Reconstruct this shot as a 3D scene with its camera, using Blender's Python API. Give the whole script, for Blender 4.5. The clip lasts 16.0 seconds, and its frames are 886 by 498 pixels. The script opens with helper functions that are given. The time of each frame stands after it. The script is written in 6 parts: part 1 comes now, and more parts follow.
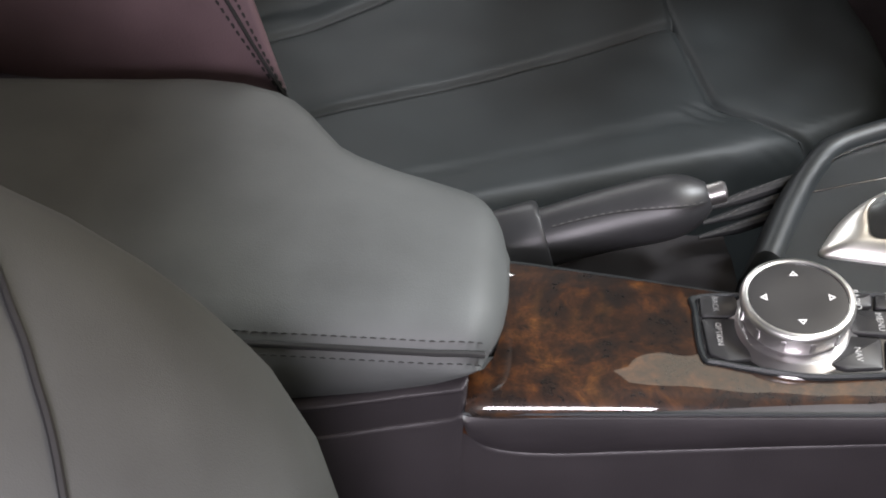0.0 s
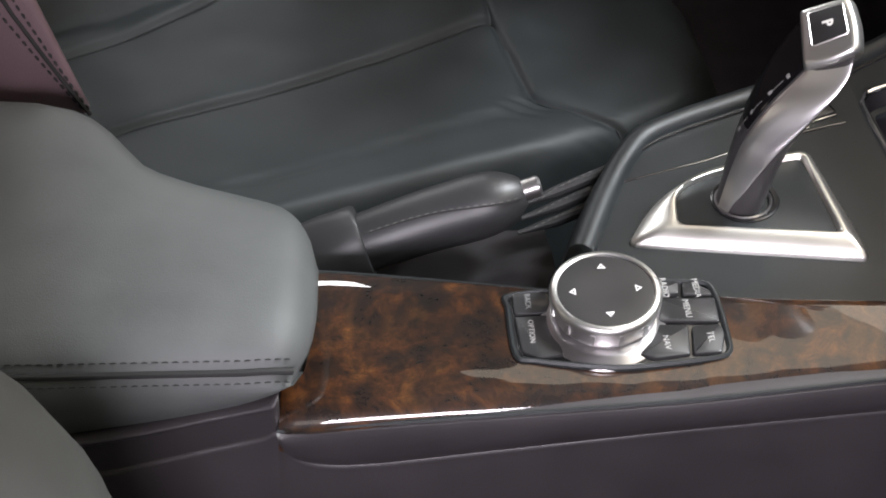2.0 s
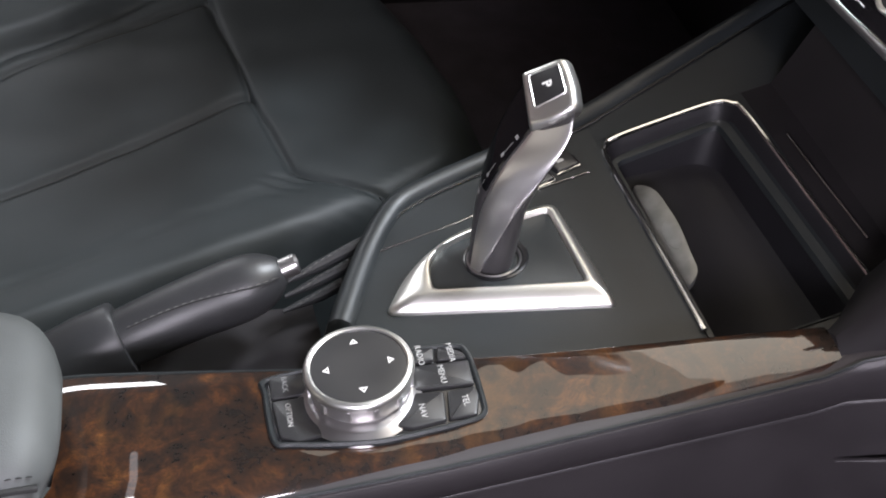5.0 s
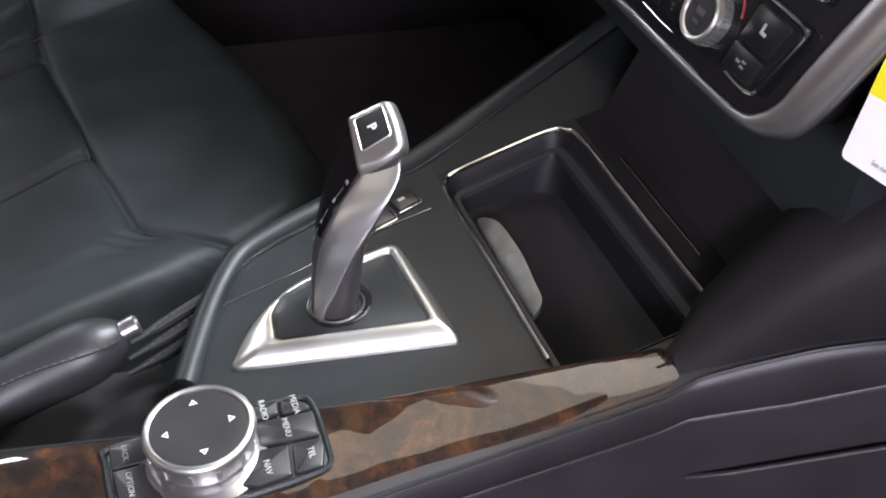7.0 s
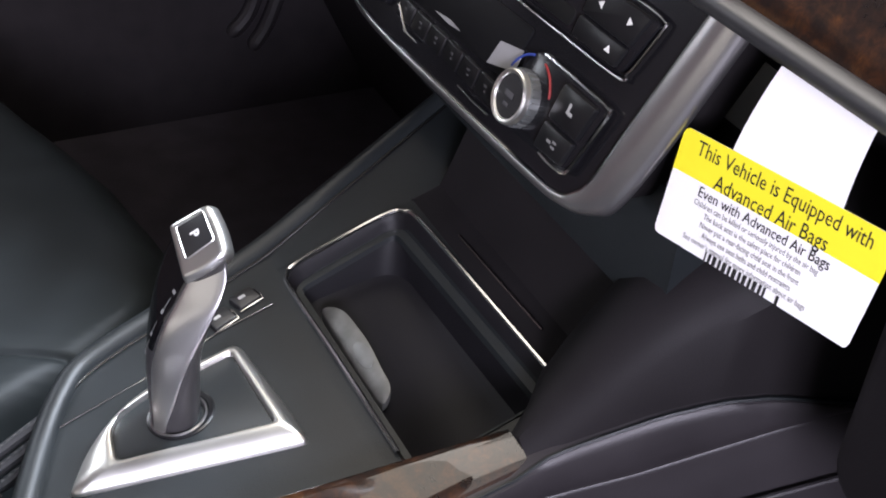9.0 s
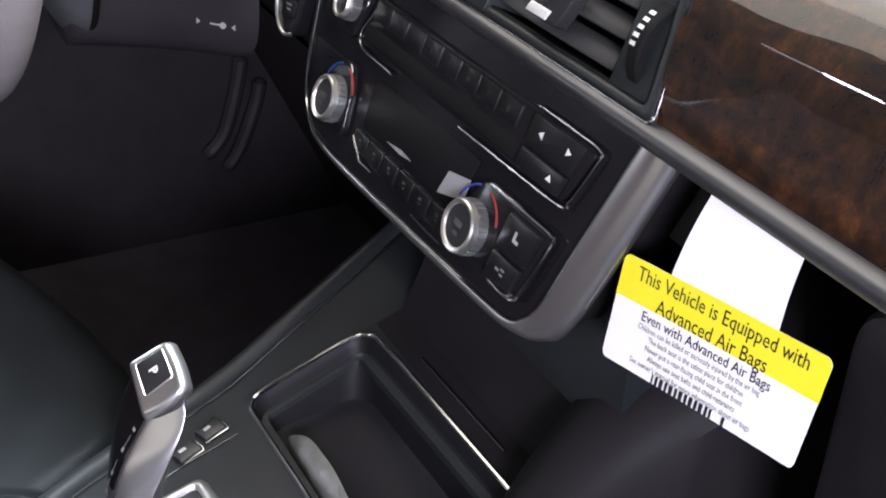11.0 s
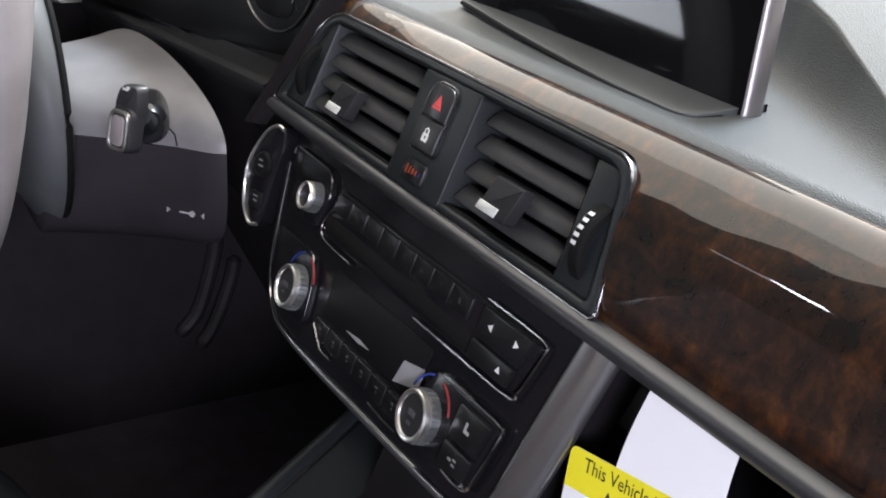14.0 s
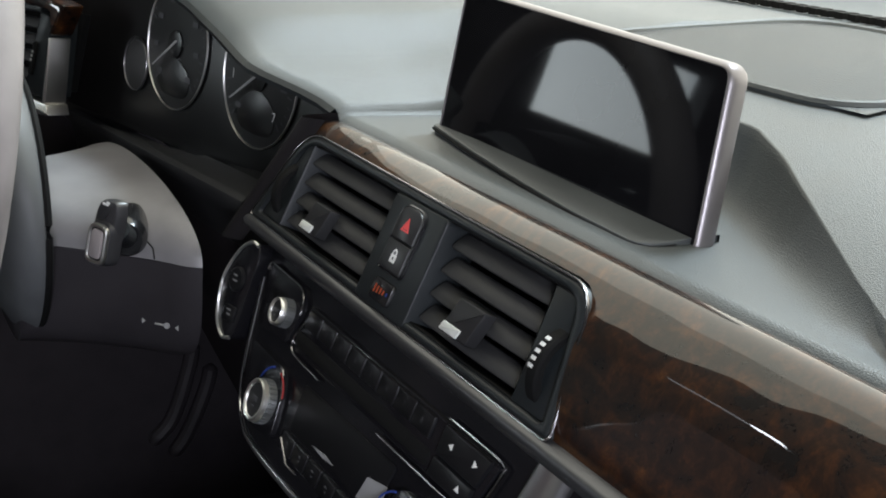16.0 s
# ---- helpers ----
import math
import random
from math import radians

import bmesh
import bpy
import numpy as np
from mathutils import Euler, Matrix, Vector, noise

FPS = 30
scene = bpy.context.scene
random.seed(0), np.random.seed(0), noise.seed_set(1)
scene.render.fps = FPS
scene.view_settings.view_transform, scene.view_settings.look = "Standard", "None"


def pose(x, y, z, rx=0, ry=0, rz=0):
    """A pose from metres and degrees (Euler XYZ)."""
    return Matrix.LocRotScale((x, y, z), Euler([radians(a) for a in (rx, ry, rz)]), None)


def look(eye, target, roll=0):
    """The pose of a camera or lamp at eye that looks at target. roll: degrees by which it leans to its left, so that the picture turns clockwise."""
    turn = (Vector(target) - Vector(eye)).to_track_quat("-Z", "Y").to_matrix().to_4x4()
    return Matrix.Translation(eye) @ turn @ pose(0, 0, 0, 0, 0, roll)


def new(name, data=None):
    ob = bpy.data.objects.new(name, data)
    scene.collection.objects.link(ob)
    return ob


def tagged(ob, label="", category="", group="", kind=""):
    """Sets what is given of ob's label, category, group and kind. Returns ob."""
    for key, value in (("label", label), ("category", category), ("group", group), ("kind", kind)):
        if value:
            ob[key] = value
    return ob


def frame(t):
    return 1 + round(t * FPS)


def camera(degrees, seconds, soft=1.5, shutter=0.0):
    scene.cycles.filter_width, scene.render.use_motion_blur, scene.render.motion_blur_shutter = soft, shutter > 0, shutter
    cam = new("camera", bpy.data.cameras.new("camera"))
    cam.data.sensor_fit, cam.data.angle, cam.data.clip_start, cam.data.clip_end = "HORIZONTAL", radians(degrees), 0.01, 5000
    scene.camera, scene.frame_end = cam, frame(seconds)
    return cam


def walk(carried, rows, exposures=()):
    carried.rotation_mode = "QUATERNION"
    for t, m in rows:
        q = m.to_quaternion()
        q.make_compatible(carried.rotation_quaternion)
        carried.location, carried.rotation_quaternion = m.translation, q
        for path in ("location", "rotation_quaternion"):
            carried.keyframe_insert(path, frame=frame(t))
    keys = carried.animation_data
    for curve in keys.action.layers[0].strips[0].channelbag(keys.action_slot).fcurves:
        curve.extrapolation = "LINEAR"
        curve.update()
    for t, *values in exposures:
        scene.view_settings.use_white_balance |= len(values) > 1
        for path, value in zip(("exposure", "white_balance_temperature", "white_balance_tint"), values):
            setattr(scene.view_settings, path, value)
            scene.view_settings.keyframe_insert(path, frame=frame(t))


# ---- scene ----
LENS = 41.65
cam = camera(LENS, 16.0, soft=1.9)
# seconds, eye (x ahead in the car, y towards the driver, z up from the cabin floor), yaw, pitch, roll
ROWS = [
    (0, 0.0056, 0.0033, 0.7578, 1.064, -44.334, 3.969),
    (0.5, 0.0144, 0.0055, 0.7591, -0.685, -44.226, 4.249),
    (1, 0.0258, 0.0099, 0.7598, -2.078, -44.437, 4.273),
    (1.5, 0.0337, 0.0136, 0.7593, -4.711, -44.406, 5.183),
    (2, 0.042, 0.0156, 0.7607, -6.913, -44.305, 5.916),
    (2.5, 0.0493, 0.0171, 0.763, -8.642, -43.479, 6.402),
    (3, 0.0564, 0.0176, 0.7672, -10.362, -42.937, 6.782),
    (3.5, 0.0643, 0.0187, 0.7699, -12.245, -42.218, 7.075),
    (4, 0.0721, 0.0183, 0.7719, -13.635, -41.921, 6.911),
    (6.5, 0.1152, 0.0187, 0.7821, -21.541, -39.593, 6.56),
    (7, 0.1228, 0.0182, 0.7841, -22.898, -39.285, 6.273),
    (7.5, 0.1349, 0.0211, 0.7883, -24.64, -38.751, 5.728),
    (8, 0.1434, 0.0225, 0.7904, -26.639, -37.943, 5.583),
    (8.5, 0.1518, 0.0247, 0.7946, -28.271, -37.097, 5.354),
    (9, 0.1577, 0.0242, 0.7975, -29.071, -36.223, 4.775),
    (11.5, 0.1748, 0.0142, 0.8166, -29.349, -29.938, 2.646),
    (12, 0.1762, 0.0122, 0.8193, -29.595, -28.835, 2.672),
    (12.5, 0.1772, 0.011, 0.8212, -29.583, -27.448, 2.647),
    (13, 0.1795, 0.0094, 0.8254, -29.949, -26.182, 2.673),
    (13.5, 0.1783, 0.0068, 0.8271, -29.594, -24.81, 2.614),
    (14, 0.1805, 0.0031, 0.8303, -29.736, -22.898, 2.759),
    (14.5, 0.182, -0.0014, 0.8344, -30.137, -21.751, 2.773),
    (15, 0.1807, -0.0066, 0.836, -29.753, -20.095, 3.179),
    (15.5, 0.183, -0.0105, 0.8398, -30.032, -19.003, 3.574),
    (16, 0.1809, -0.0138, 0.8431, -30.266, -17.563, 4.004),
]


def eye_pose(x, y, z, yaw, pitch, roll):
    turn = Euler((0, 0, radians(yaw))).to_matrix() @ Euler((radians(90 + pitch), 0, 0)).to_matrix() @ Euler((0, 0, radians(roll))).to_matrix()
    return Matrix.Translation((x, y, z)) @ turn.to_4x4()


walk(cam, [(t, eye_pose(*p)) for t, *p in ROWS], [(0.0, 1.20, 6200, 15), (4.0, 1.22, 6080, 15), (9.0, 1.50, 5720, 16), (13.0, 1.30, 5620, 16), (16.0, 0.55, 5650, 6)])

# ---- light ----
world = bpy.data.worlds.new("world")
scene.world = world
world.use_nodes = True
wn = world.node_tree
sky = wn.nodes.new("ShaderNodeTexSky")
sky.sky_type, sky.sun_disc = "NISHITA", False
sky.sun_elevation, sky.sun_rotation, sky.dust_density = radians(58), radians(71), 0.2
hall = wn.nodes.new("ShaderNodeHueSaturation")
hall.inputs["Saturation"].default_value = 0.12
warm = wn.nodes.new("ShaderNodeMixRGB")
warm.blend_type, warm.inputs[0].default_value, warm.inputs[2].default_value = "MULTIPLY", 1.0, (1.0, 0.87, 0.66, 1)
wn.links.new(sky.outputs[0], hall.inputs["Color"])
wn.links.new(hall.outputs[0], warm.inputs[1])
wn.links.new(warm.outputs[0], wn.nodes["Background"].inputs[0])
wn.nodes["Background"].inputs[1].default_value = 0.19
sun = new("sun", bpy.data.lights.new("sun", "SUN"))
sun.data.energy, sun.data.angle, sun.data.color = 2.3, radians(12), (0.94, 1.0, 0.99)
sun.matrix_world = look((1.5, 0.85, 2.40), (0.5, 0.5, 0.7))


def window_lamp(name, eye, target, w, h, watts, color=(1, 1, 1)):
    d = bpy.data.lights.new(name, "AREA")
    d.shape, d.size, d.size_y, d.energy, d.color = "RECTANGLE", w, h, watts, color
    ob = new(name, d)
    ob.matrix_world = look(eye, target)
    return ob


window_lamp("windscreen_light", (0.73, 0.55, 0.98), (0.61, 0.50, 0.675), 1.35, 0.93, 3.5, (1.0, 0.87, 0.65))
window_lamp("passenger_door_light", (0.04, -0.44, 0.82), (0.02, 0.5, 0.45), 0.30, 0.20, 5.0, (1.0, 0.925, 0.96))
window_lamp("driver_window_light", (-0.196, 1.40, 0.8065), (-0.196, 0.6, 0.76), 0.308, 0.143, 1.1, (1.0, 1.0, 0.94))


# ---- materials ----
def material(name, color, rough=0.5, metal=0.0, grain=0.0, grain_scale=900.0, spots=0.15, spot_scale=25.0, coat=0.0, spec=0.5, kind="noise"):
    m = bpy.data.materials.new(name)
    m.use_nodes = True
    nt = m.node_tree
    b = nt.nodes["Principled BSDF"]
    b.inputs["Roughness"].default_value, b.inputs["Metallic"].default_value = rough, metal
    b.inputs["Coat Weight"].default_value, b.inputs["Coat Roughness"].default_value = coat, 0.03
    b.inputs["Specular IOR Level"].default_value = spec
    co = nt.nodes.new("ShaderNodeTexCoord")
    blot = nt.nodes.new("ShaderNodeTexNoise")
    blot.inputs["Scale"].default_value, blot.inputs["Detail"].default_value = spot_scale, 6
    nt.links.new(co.outputs["Object"], blot.inputs["Vector"])
    ramp = nt.nodes.new("ShaderNodeValToRGB")
    ramp.color_ramp.elements[0].position, ramp.color_ramp.elements[1].position = 0.3, 0.7
    ramp.color_ramp.elements[0].color = (*[c * (1 - spots) for c in color], 1)
    ramp.color_ramp.elements[1].color = (*[min(1, c * (1 + spots)) for c in color], 1)
    nt.links.new(blot.outputs["Fac"], ramp.inputs[0])
    nt.links.new(ramp.outputs[0], b.inputs["Base Color"])
    mr = nt.nodes.new("ShaderNodeMapRange")
    mr.inputs["To Min"].default_value, mr.inputs["To Max"].default_value = max(0.02, rough * 0.85), min(1, rough * 1.15)
    nt.links.new(blot.outputs["Fac"], mr.inputs["Value"])
    nt.links.new(mr.outputs[0], b.inputs["Roughness"])
    if grain:
        if kind == "pebble":
            tex = nt.nodes.new("ShaderNodeTexVoronoi")
            out = tex.outputs["Distance"]
        else:
            tex = nt.nodes.new("ShaderNodeTexNoise")
            tex.inputs["Detail"].default_value = 4
            out = tex.outputs["Fac"]
        tex.inputs["Scale"].default_value = grain_scale
        nt.links.new(co.outputs["Object"], tex.inputs["Vector"])
        bump = nt.nodes.new("ShaderNodeBump")
        bump.inputs["Strength"].default_value, bump.inputs["Distance"].default_value = grain, 0.0006
        nt.links.new(out, bump.inputs["Height"])
        nt.links.new(bump.outputs[0], b.inputs["Normal"])
    return m


def burl():
    """Dark lacquered burl walnut: clouded figure, small eyes, and long darker streaks."""
    m = material("burl_walnut", (0.1, 0.04, 0.015), 0.5, coat=1.0, spec=0.2)
    nt = m.node_tree
    b = nt.nodes["Principled BSDF"]
    co = [n for n in nt.nodes if n.type == "TEX_COORD"][0]

    def tex(kind, scale, detail, rough, vector):
        t = nt.nodes.new(kind)
        t.inputs["Scale"].default_value = scale
        if "Detail" in t.inputs:
            t.inputs["Detail"].default_value, t.inputs["Roughness"].default_value = detail, rough
        nt.links.new(vector, t.inputs["Vector"])
        return t

    def mix(how, fac, a, c):
        x = nt.nodes.new("ShaderNodeMixRGB")
        x.blend_type, x.inputs[0].default_value = how, fac
        nt.links.new(a, x.inputs[1])
        nt.links.new(c, x.inputs[2])
        return x.outputs[0]

    def ramp(value, stops):
        r = nt.nodes.new("ShaderNodeValToRGB")
        e = r.color_ramp.elements
        e[0].position, e[0].color = stops[0][0], (*stops[0][1], 1)
        e[1].position, e[1].color = stops[-1][0], (*stops[-1][1], 1)
        for p, c in stops[1:-1]:
            e.new(p).color = (*c, 1)
        nt.links.new(value, r.inputs[0])
        return r.outputs[0]

    warp = tex("ShaderNodeTexNoise", 22, 5, 0.5, co.outputs["Object"])
    bent = mix("ADD", 0.03, co.outputs["Object"], warp.outputs["Color"])
    big = tex("ShaderNodeTexNoise", 58, 8, 0.62, bent)
    figure = ramp(big.outputs["Fac"], [(0.30, (0.0080, 0.0037, 0.0021)), (0.44, (0.0185, 0.0068, 0.0026)), (0.52, (0.036, 0.0122, 0.0034)), (0.59, (0.053, 0.0188, 0.0045)), (0.72, (0.098, 0.039, 0.0092))])
    mottle = tex("ShaderNodeTexNoise", 170, 5, 0.6, bent)
    figure = mix("MULTIPLY", 0.8, figure, ramp(mottle.outputs["Fac"], [(0.36, (0.42, 0.40, 0.40)), (0.50, (0.95, 0.93, 0.92)), (0.64, (1.55, 1.45, 1.30))]))
    # small eyes of the burl
    eyes = tex("ShaderNodeTexVoronoi", 190, 0, 0, bent)
    dots = ramp(eyes.outputs["Distance"], [(0.10, (0.45, 0.42, 0.40)), (0.30, (1.0, 1.0, 1.0)), (0.60, (1.12, 1.1, 1.05))])
    figure = mix("MULTIPLY", 0.65, figure, dots)
    # long streaks that follow the length of each strip
    far = nt.nodes.new("ShaderNodeMapping")
    far.inputs["Scale"].default_value = (1.0, 0.16, 1.0)
    nt.links.new(bent, far.inputs["Vector"])
    grain = tex("ShaderNodeTexNoise", 60, 4, 0.55, far.outputs[0])
    bands = ramp(grain.outputs["Fac"], [(0.33, (0.30, 0.26, 0.24)), (0.50, (0.80, 0.77, 0.74)), (0.66, (1.3, 1.22, 1.1))])
    figure = mix("MULTIPLY", 0.8, figure, bands)
    # a few long amber veins
    along = nt.nodes.new("ShaderNodeMapping")
    along.inputs["Scale"].default_value, along.inputs["Location"].default_value = (0.5, 0.07, 1.0), (0.0, 0.0, 0.31)
    nt.links.new(bent, along.inputs["Vector"])
    vein = tex("ShaderNodeTexNoise", 42, 3, 0.5, along.outputs[0])
    figure = mix("ADD", 0.8, figure, ramp(vein.outputs["Fac"], [(0.57, (0.0, 0.0, 0.0)), (0.625, (0.060, 0.024, 0.0045)), (0.68, (0.0, 0.0, 0.0))]))
    fine = tex("ShaderNodeTexNoise", 620, 6, 0.5, bent)
    figure = mix("OVERLAY", 0.75, figure, fine.outputs["Fac"])
    tone = nt.nodes.new("ShaderNodeHueSaturation")
    tone.inputs["Hue"].default_value, tone.inputs["Value"].default_value = 0.503, 0.64
    nt.links.new(figure, tone.inputs["Color"])
    nt.links.new(tone.outputs[0], b.inputs["Base Color"])
    b.inputs["Coat IOR"].default_value, b.inputs["Coat Roughness"].default_value = 1.62, 0.015
    # the lacquer lies in slow waves
    wave = tex("ShaderNodeTexNoise", 16, 1, 0.4, co.outputs["Object"])
    bump = nt.nodes.new("ShaderNodeBump")
    bump.inputs["Strength"].default_value, bump.inputs["Distance"].default_value = 0.35, 0.004
    nt.links.new(wave.outputs["Fac"], bump.inputs["Height"])
    nt.links.new(bump.outputs[0], b.inputs["Coat Normal"])
    return m


def glow(name, color, strength):
    m = material(name, color, 0.4)
    b = m.node_tree.nodes["Principled BSDF"]
    b.inputs["Emission Color"].default_value, b.inputs["Emission Strength"].default_value = (*color, 1), strength
    return m


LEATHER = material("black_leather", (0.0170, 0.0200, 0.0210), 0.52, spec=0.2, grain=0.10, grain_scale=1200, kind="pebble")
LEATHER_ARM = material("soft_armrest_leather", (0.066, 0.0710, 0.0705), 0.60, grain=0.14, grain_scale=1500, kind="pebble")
# dark rim leather made pale: the passenger-side light is in the colour
RIM = material("lit_rim_leather", (0.27, 0.25, 0.25), 0.5, grain=0.12, grain_scale=1500, kind="pebble")
# backrest copy of the black leather, warm light mixed into its colour
LEATHER_WARM = material("warm_lit_leather", (0.105, 0.070, 0.078), 0.50, grain=0.22, grain_scale=1000, kind="pebble")
# paler seat leather, raised to carry the light on the passenger bolster
LEATHER_SEAT = material("lit_seat_leather", (0.056, 0.059, 0.0575), 0.72, spec=0.3, grain=0.12, grain_scale=1700, kind="pebble")
STITCH = material("dark_thread", (0.009, 0.009, 0.009), 0.8)
STITCH_GREY = material("grey_thread", (0.09, 0.088, 0.085), 0.8)
SOFT_DASH = material("grained_dash_vinyl", (0.050, 0.058, 0.060), 0.49, spec=0.9, grain=0.42, grain_scale=1300, kind="pebble")
FOOT = material("grey_plinth_plastic", (0.060, 0.066, 0.067), 0.5, grain=0.2, grain_scale=1500)
LEATHER_GRIP = material("handbrake_leather", (0.023, 0.0235, 0.025), 0.42, grain=0.12, grain_scale=1300, kind="pebble")
PLASTIC = material("black_satin_plastic", (0.0140, 0.0168, 0.0182), 0.42, spec=0.4, grain=0.25, grain_scale=1500)
PLASTIC_ROUGH = material("grained_console_plastic", (0.0125, 0.0108, 0.0118), 0.62, grain=0.3, grain_scale=1400, spec=0.22)
PANEL = material("soft_side_panel", (0.030, 0.0265, 0.029), 0.45, grain=0.25, grain_scale=1400)
PLASTIC_GLOSS = material("piano_black_plastic", (0.010, 0.010, 0.011), 0.26, coat=0.15)
SLAT = material("matt_grey_vent_plastic", (0.030, 0.030, 0.031), 0.6, grain=0.15, grain_scale=1500)
STACK_BLACK = material("deep_gloss_stack_black", (0.009, 0.0088, 0.0105), 0.2, spec=0.3)
STACK_KEY = material("stack_key_black", (0.009, 0.009, 0.010), 0.34, spec=0.3)
KEY_BLACK = material("button_black_plastic", (0.02, 0.02, 0.021), 0.38)
KICK = material("black_kick_panel", (0.036, 0.032, 0.035), 0.8, grain=0.4, spec=0.1)
FELT = material("matt_black_knee_trim", (0.034, 0.029, 0.033), 0.8, spec=0.15)
RUBBER = material("black_rubber", (0.005, 0.005, 0.005), 0.8, spec=0.2)
BASIN = material("black_tray_rubber", (0.011, 0.0105, 0.0125), 0.5, spec=0.25, grain=0.2)
INSERT = material("dull_cast_metal", (0.26, 0.26, 0.25), 0.45, metal=0.8, spots=0.2, spot_scale=90)
CARPET = material("black_carpet", (0.075, 0.066, 0.076), 0.95, grain=1.0, grain_scale=400, spec=0.15)
SILVER = material("brushed_silver_trim", (0.74, 0.74, 0.72), 0.36, metal=1.0, spots=0.04)
SATIN = material("satin_nickel_trim", (0.78, 0.77, 0.73), 0.36, metal=1.0, spots=0.04)
SILL = material("dark_satin_metal_trim", (0.11, 0.11, 0.115), 0.42, metal=0.8, spots=0.05)
SATIN_DARK = material("satin_grey_metal", (0.36, 0.35, 0.35), 0.30, metal=0.9, spots=0.04)
CHROME = material("polished_chrome", (0.78, 0.78, 0.78), 0.12, metal=1.0, spots=0.02)
DARK_CHROME = material("smoked_chrome", (0.30, 0.29, 0.29), 0.25, metal=1.0, spots=0.05)
GUNMETAL = material("smoked_lever_shell", (0.70, 0.69, 0.69), 0.36, metal=1.0, spots=0.05)
BEZEL = material("satin_screen_bezel", (0.24, 0.225, 0.228), 0.38, metal=0.7, spots=0.03)
# column shroud: daylight put into the upper colour, shade into the lower
SHROUD = material("lit_shroud_plastic", (0.215, 0.208, 0.212), 0.38)
SHROUD_LOW = material("shaded_shroud_plastic", (0.035, 0.032, 0.035), 0.46, grain=0.3, grain_scale=1400, spec=0.2)
STALK_FACE = material("warm_grey_stalk_paint", (0.36, 0.325, 0.315), 0.45)
STALK_BODY = material("grey_black_stalk_plastic", (0.034, 0.034, 0.036), 0.34)
COVER = material("smooth_wheel_cover_plastic", (0.105, 0.110, 0.114), 0.45, grain=0.1, grain_scale=1500)
GREY_STEM = material("dark_grey_lever_plastic", (0.040, 0.038, 0.040), 0.42)
FACE_GLOSS = material("indicator_gloss_black", (0.004, 0.004, 0.005), 0.12, spec=0.25)
WOOD = burl()
WHITE = material("white_print", (0.75, 0.75, 0.73), 0.6)
DIM_WHITE = material("dim_white", (0.22, 0.22, 0.22), 0.6)
DIM_PRINT = material("dim_print", (0.07, 0.07, 0.075), 0.6)
GREY_PRINT = material("soft_white_print", (0.42, 0.42, 0.41), 0.6)
PAPER = material("white_paper_card", (0.87, 0.86, 0.85), 0.7, spots=0.02)
YELLOW = material("yellow_print", (0.85, 0.76, 0.01), 0.6, spots=0.03)
INK = material("black_ink", (0.015, 0.014, 0.014), 0.6)
CHIP = material("pale_silver_plastic", (0.70, 0.71, 0.66), 0.45)
KNURL = material("brushed_grey_knob", (0.27, 0.28, 0.275), 0.42, metal=0.85, spots=0.05)
GREY_INK = material("faded_ink", (0.21, 0.20, 0.20), 0.6)
HAZARD = material("bright_red_print", (0.72, 0.07, 0.07), 0.5)
RED = material("red_print", (0.26, 0.015, 0.015), 0.5)
BLUE = material("blue_print", (0.025, 0.05, 0.28), 0.5)
ORANGE = material("orange_print", (0.40, 0.06, 0.012), 0.5)
LCD = material("dim_display_glass", (0.006, 0.006, 0.007), 0.04, spec=0.11)
LCD_DULL = material("dull_climate_glass", (0.008, 0.008, 0.009), 0.5, spec=0.12)
LCD_CLEAR = material("grey_display_window", (0.32, 0.32, 0.33), 0.3)
HEADLINER = material("anthracite_headliner_cloth", (0.07, 0.068, 0.066), 0.9, grain=0.5, grain_scale=900)
DOOR_TRIM = material("dark_door_trim", (0.03, 0.03, 0.032), 0.55, grain=0.3)
GLASS_DIAL = material("dial_face_black", (0.006, 0.006, 0.006), 0.35)


# ---- mesh helpers ----
def thing(name, at, label="", category="", group="", kind=""):
    ob = new(name)
    ob.empty_display_size = 0.02
    ob.location = at
    return tagged(ob, label, category, group, kind)


def part(name, bm, mat, parent=None, label="", smooth=True, angle=35):
    """Links a bmesh, built in world metres, as one mesh object under a thing or a part."""
    bmesh.ops.remove_doubles(bm, verts=bm.verts, dist=1e-6)
    bmesh.ops.recalc_face_normals(bm, faces=bm.faces)
    me = bpy.data.meshes.new(name)
    if smooth:
        for f in bm.faces:
            f.smooth = True
        for e in bm.edges:
            if len(e.link_faces) == 2 and e.calc_face_angle(0) > radians(angle):
                e.smooth = False
    bm.to_mesh(me)
    bm.free()
    me.materials.append(mat)
    ob = new(name, me)
    if parent is not None:
        ob.parent = parent
        if parent.type == "EMPTY":
            ob.matrix_parent_inverse = Matrix.Translation(-parent.location)
    if label:
        ob["label"] = label
    return ob


def solo(name, bm, mat, label, category, kind="", group=""):
    return tagged(part(name, bm, mat), label, category, group, kind)


def loft(rings, closed=True, caps=True, bm=None):
    bm = bm or bmesh.new()
    vs = [[bm.verts.new(p) for p in r] for r in rings]
    for a, b in zip(vs, vs[1:]):
        n = len(a)
        for i in range(n if closed else n - 1):
            j = (i + 1) % n
            bm.faces.new((a[i], a[j], b[j], b[i]))
    if caps and closed:
        bm.faces.new(vs[0])
        bm.faces.new(vs[-1])
    return bm


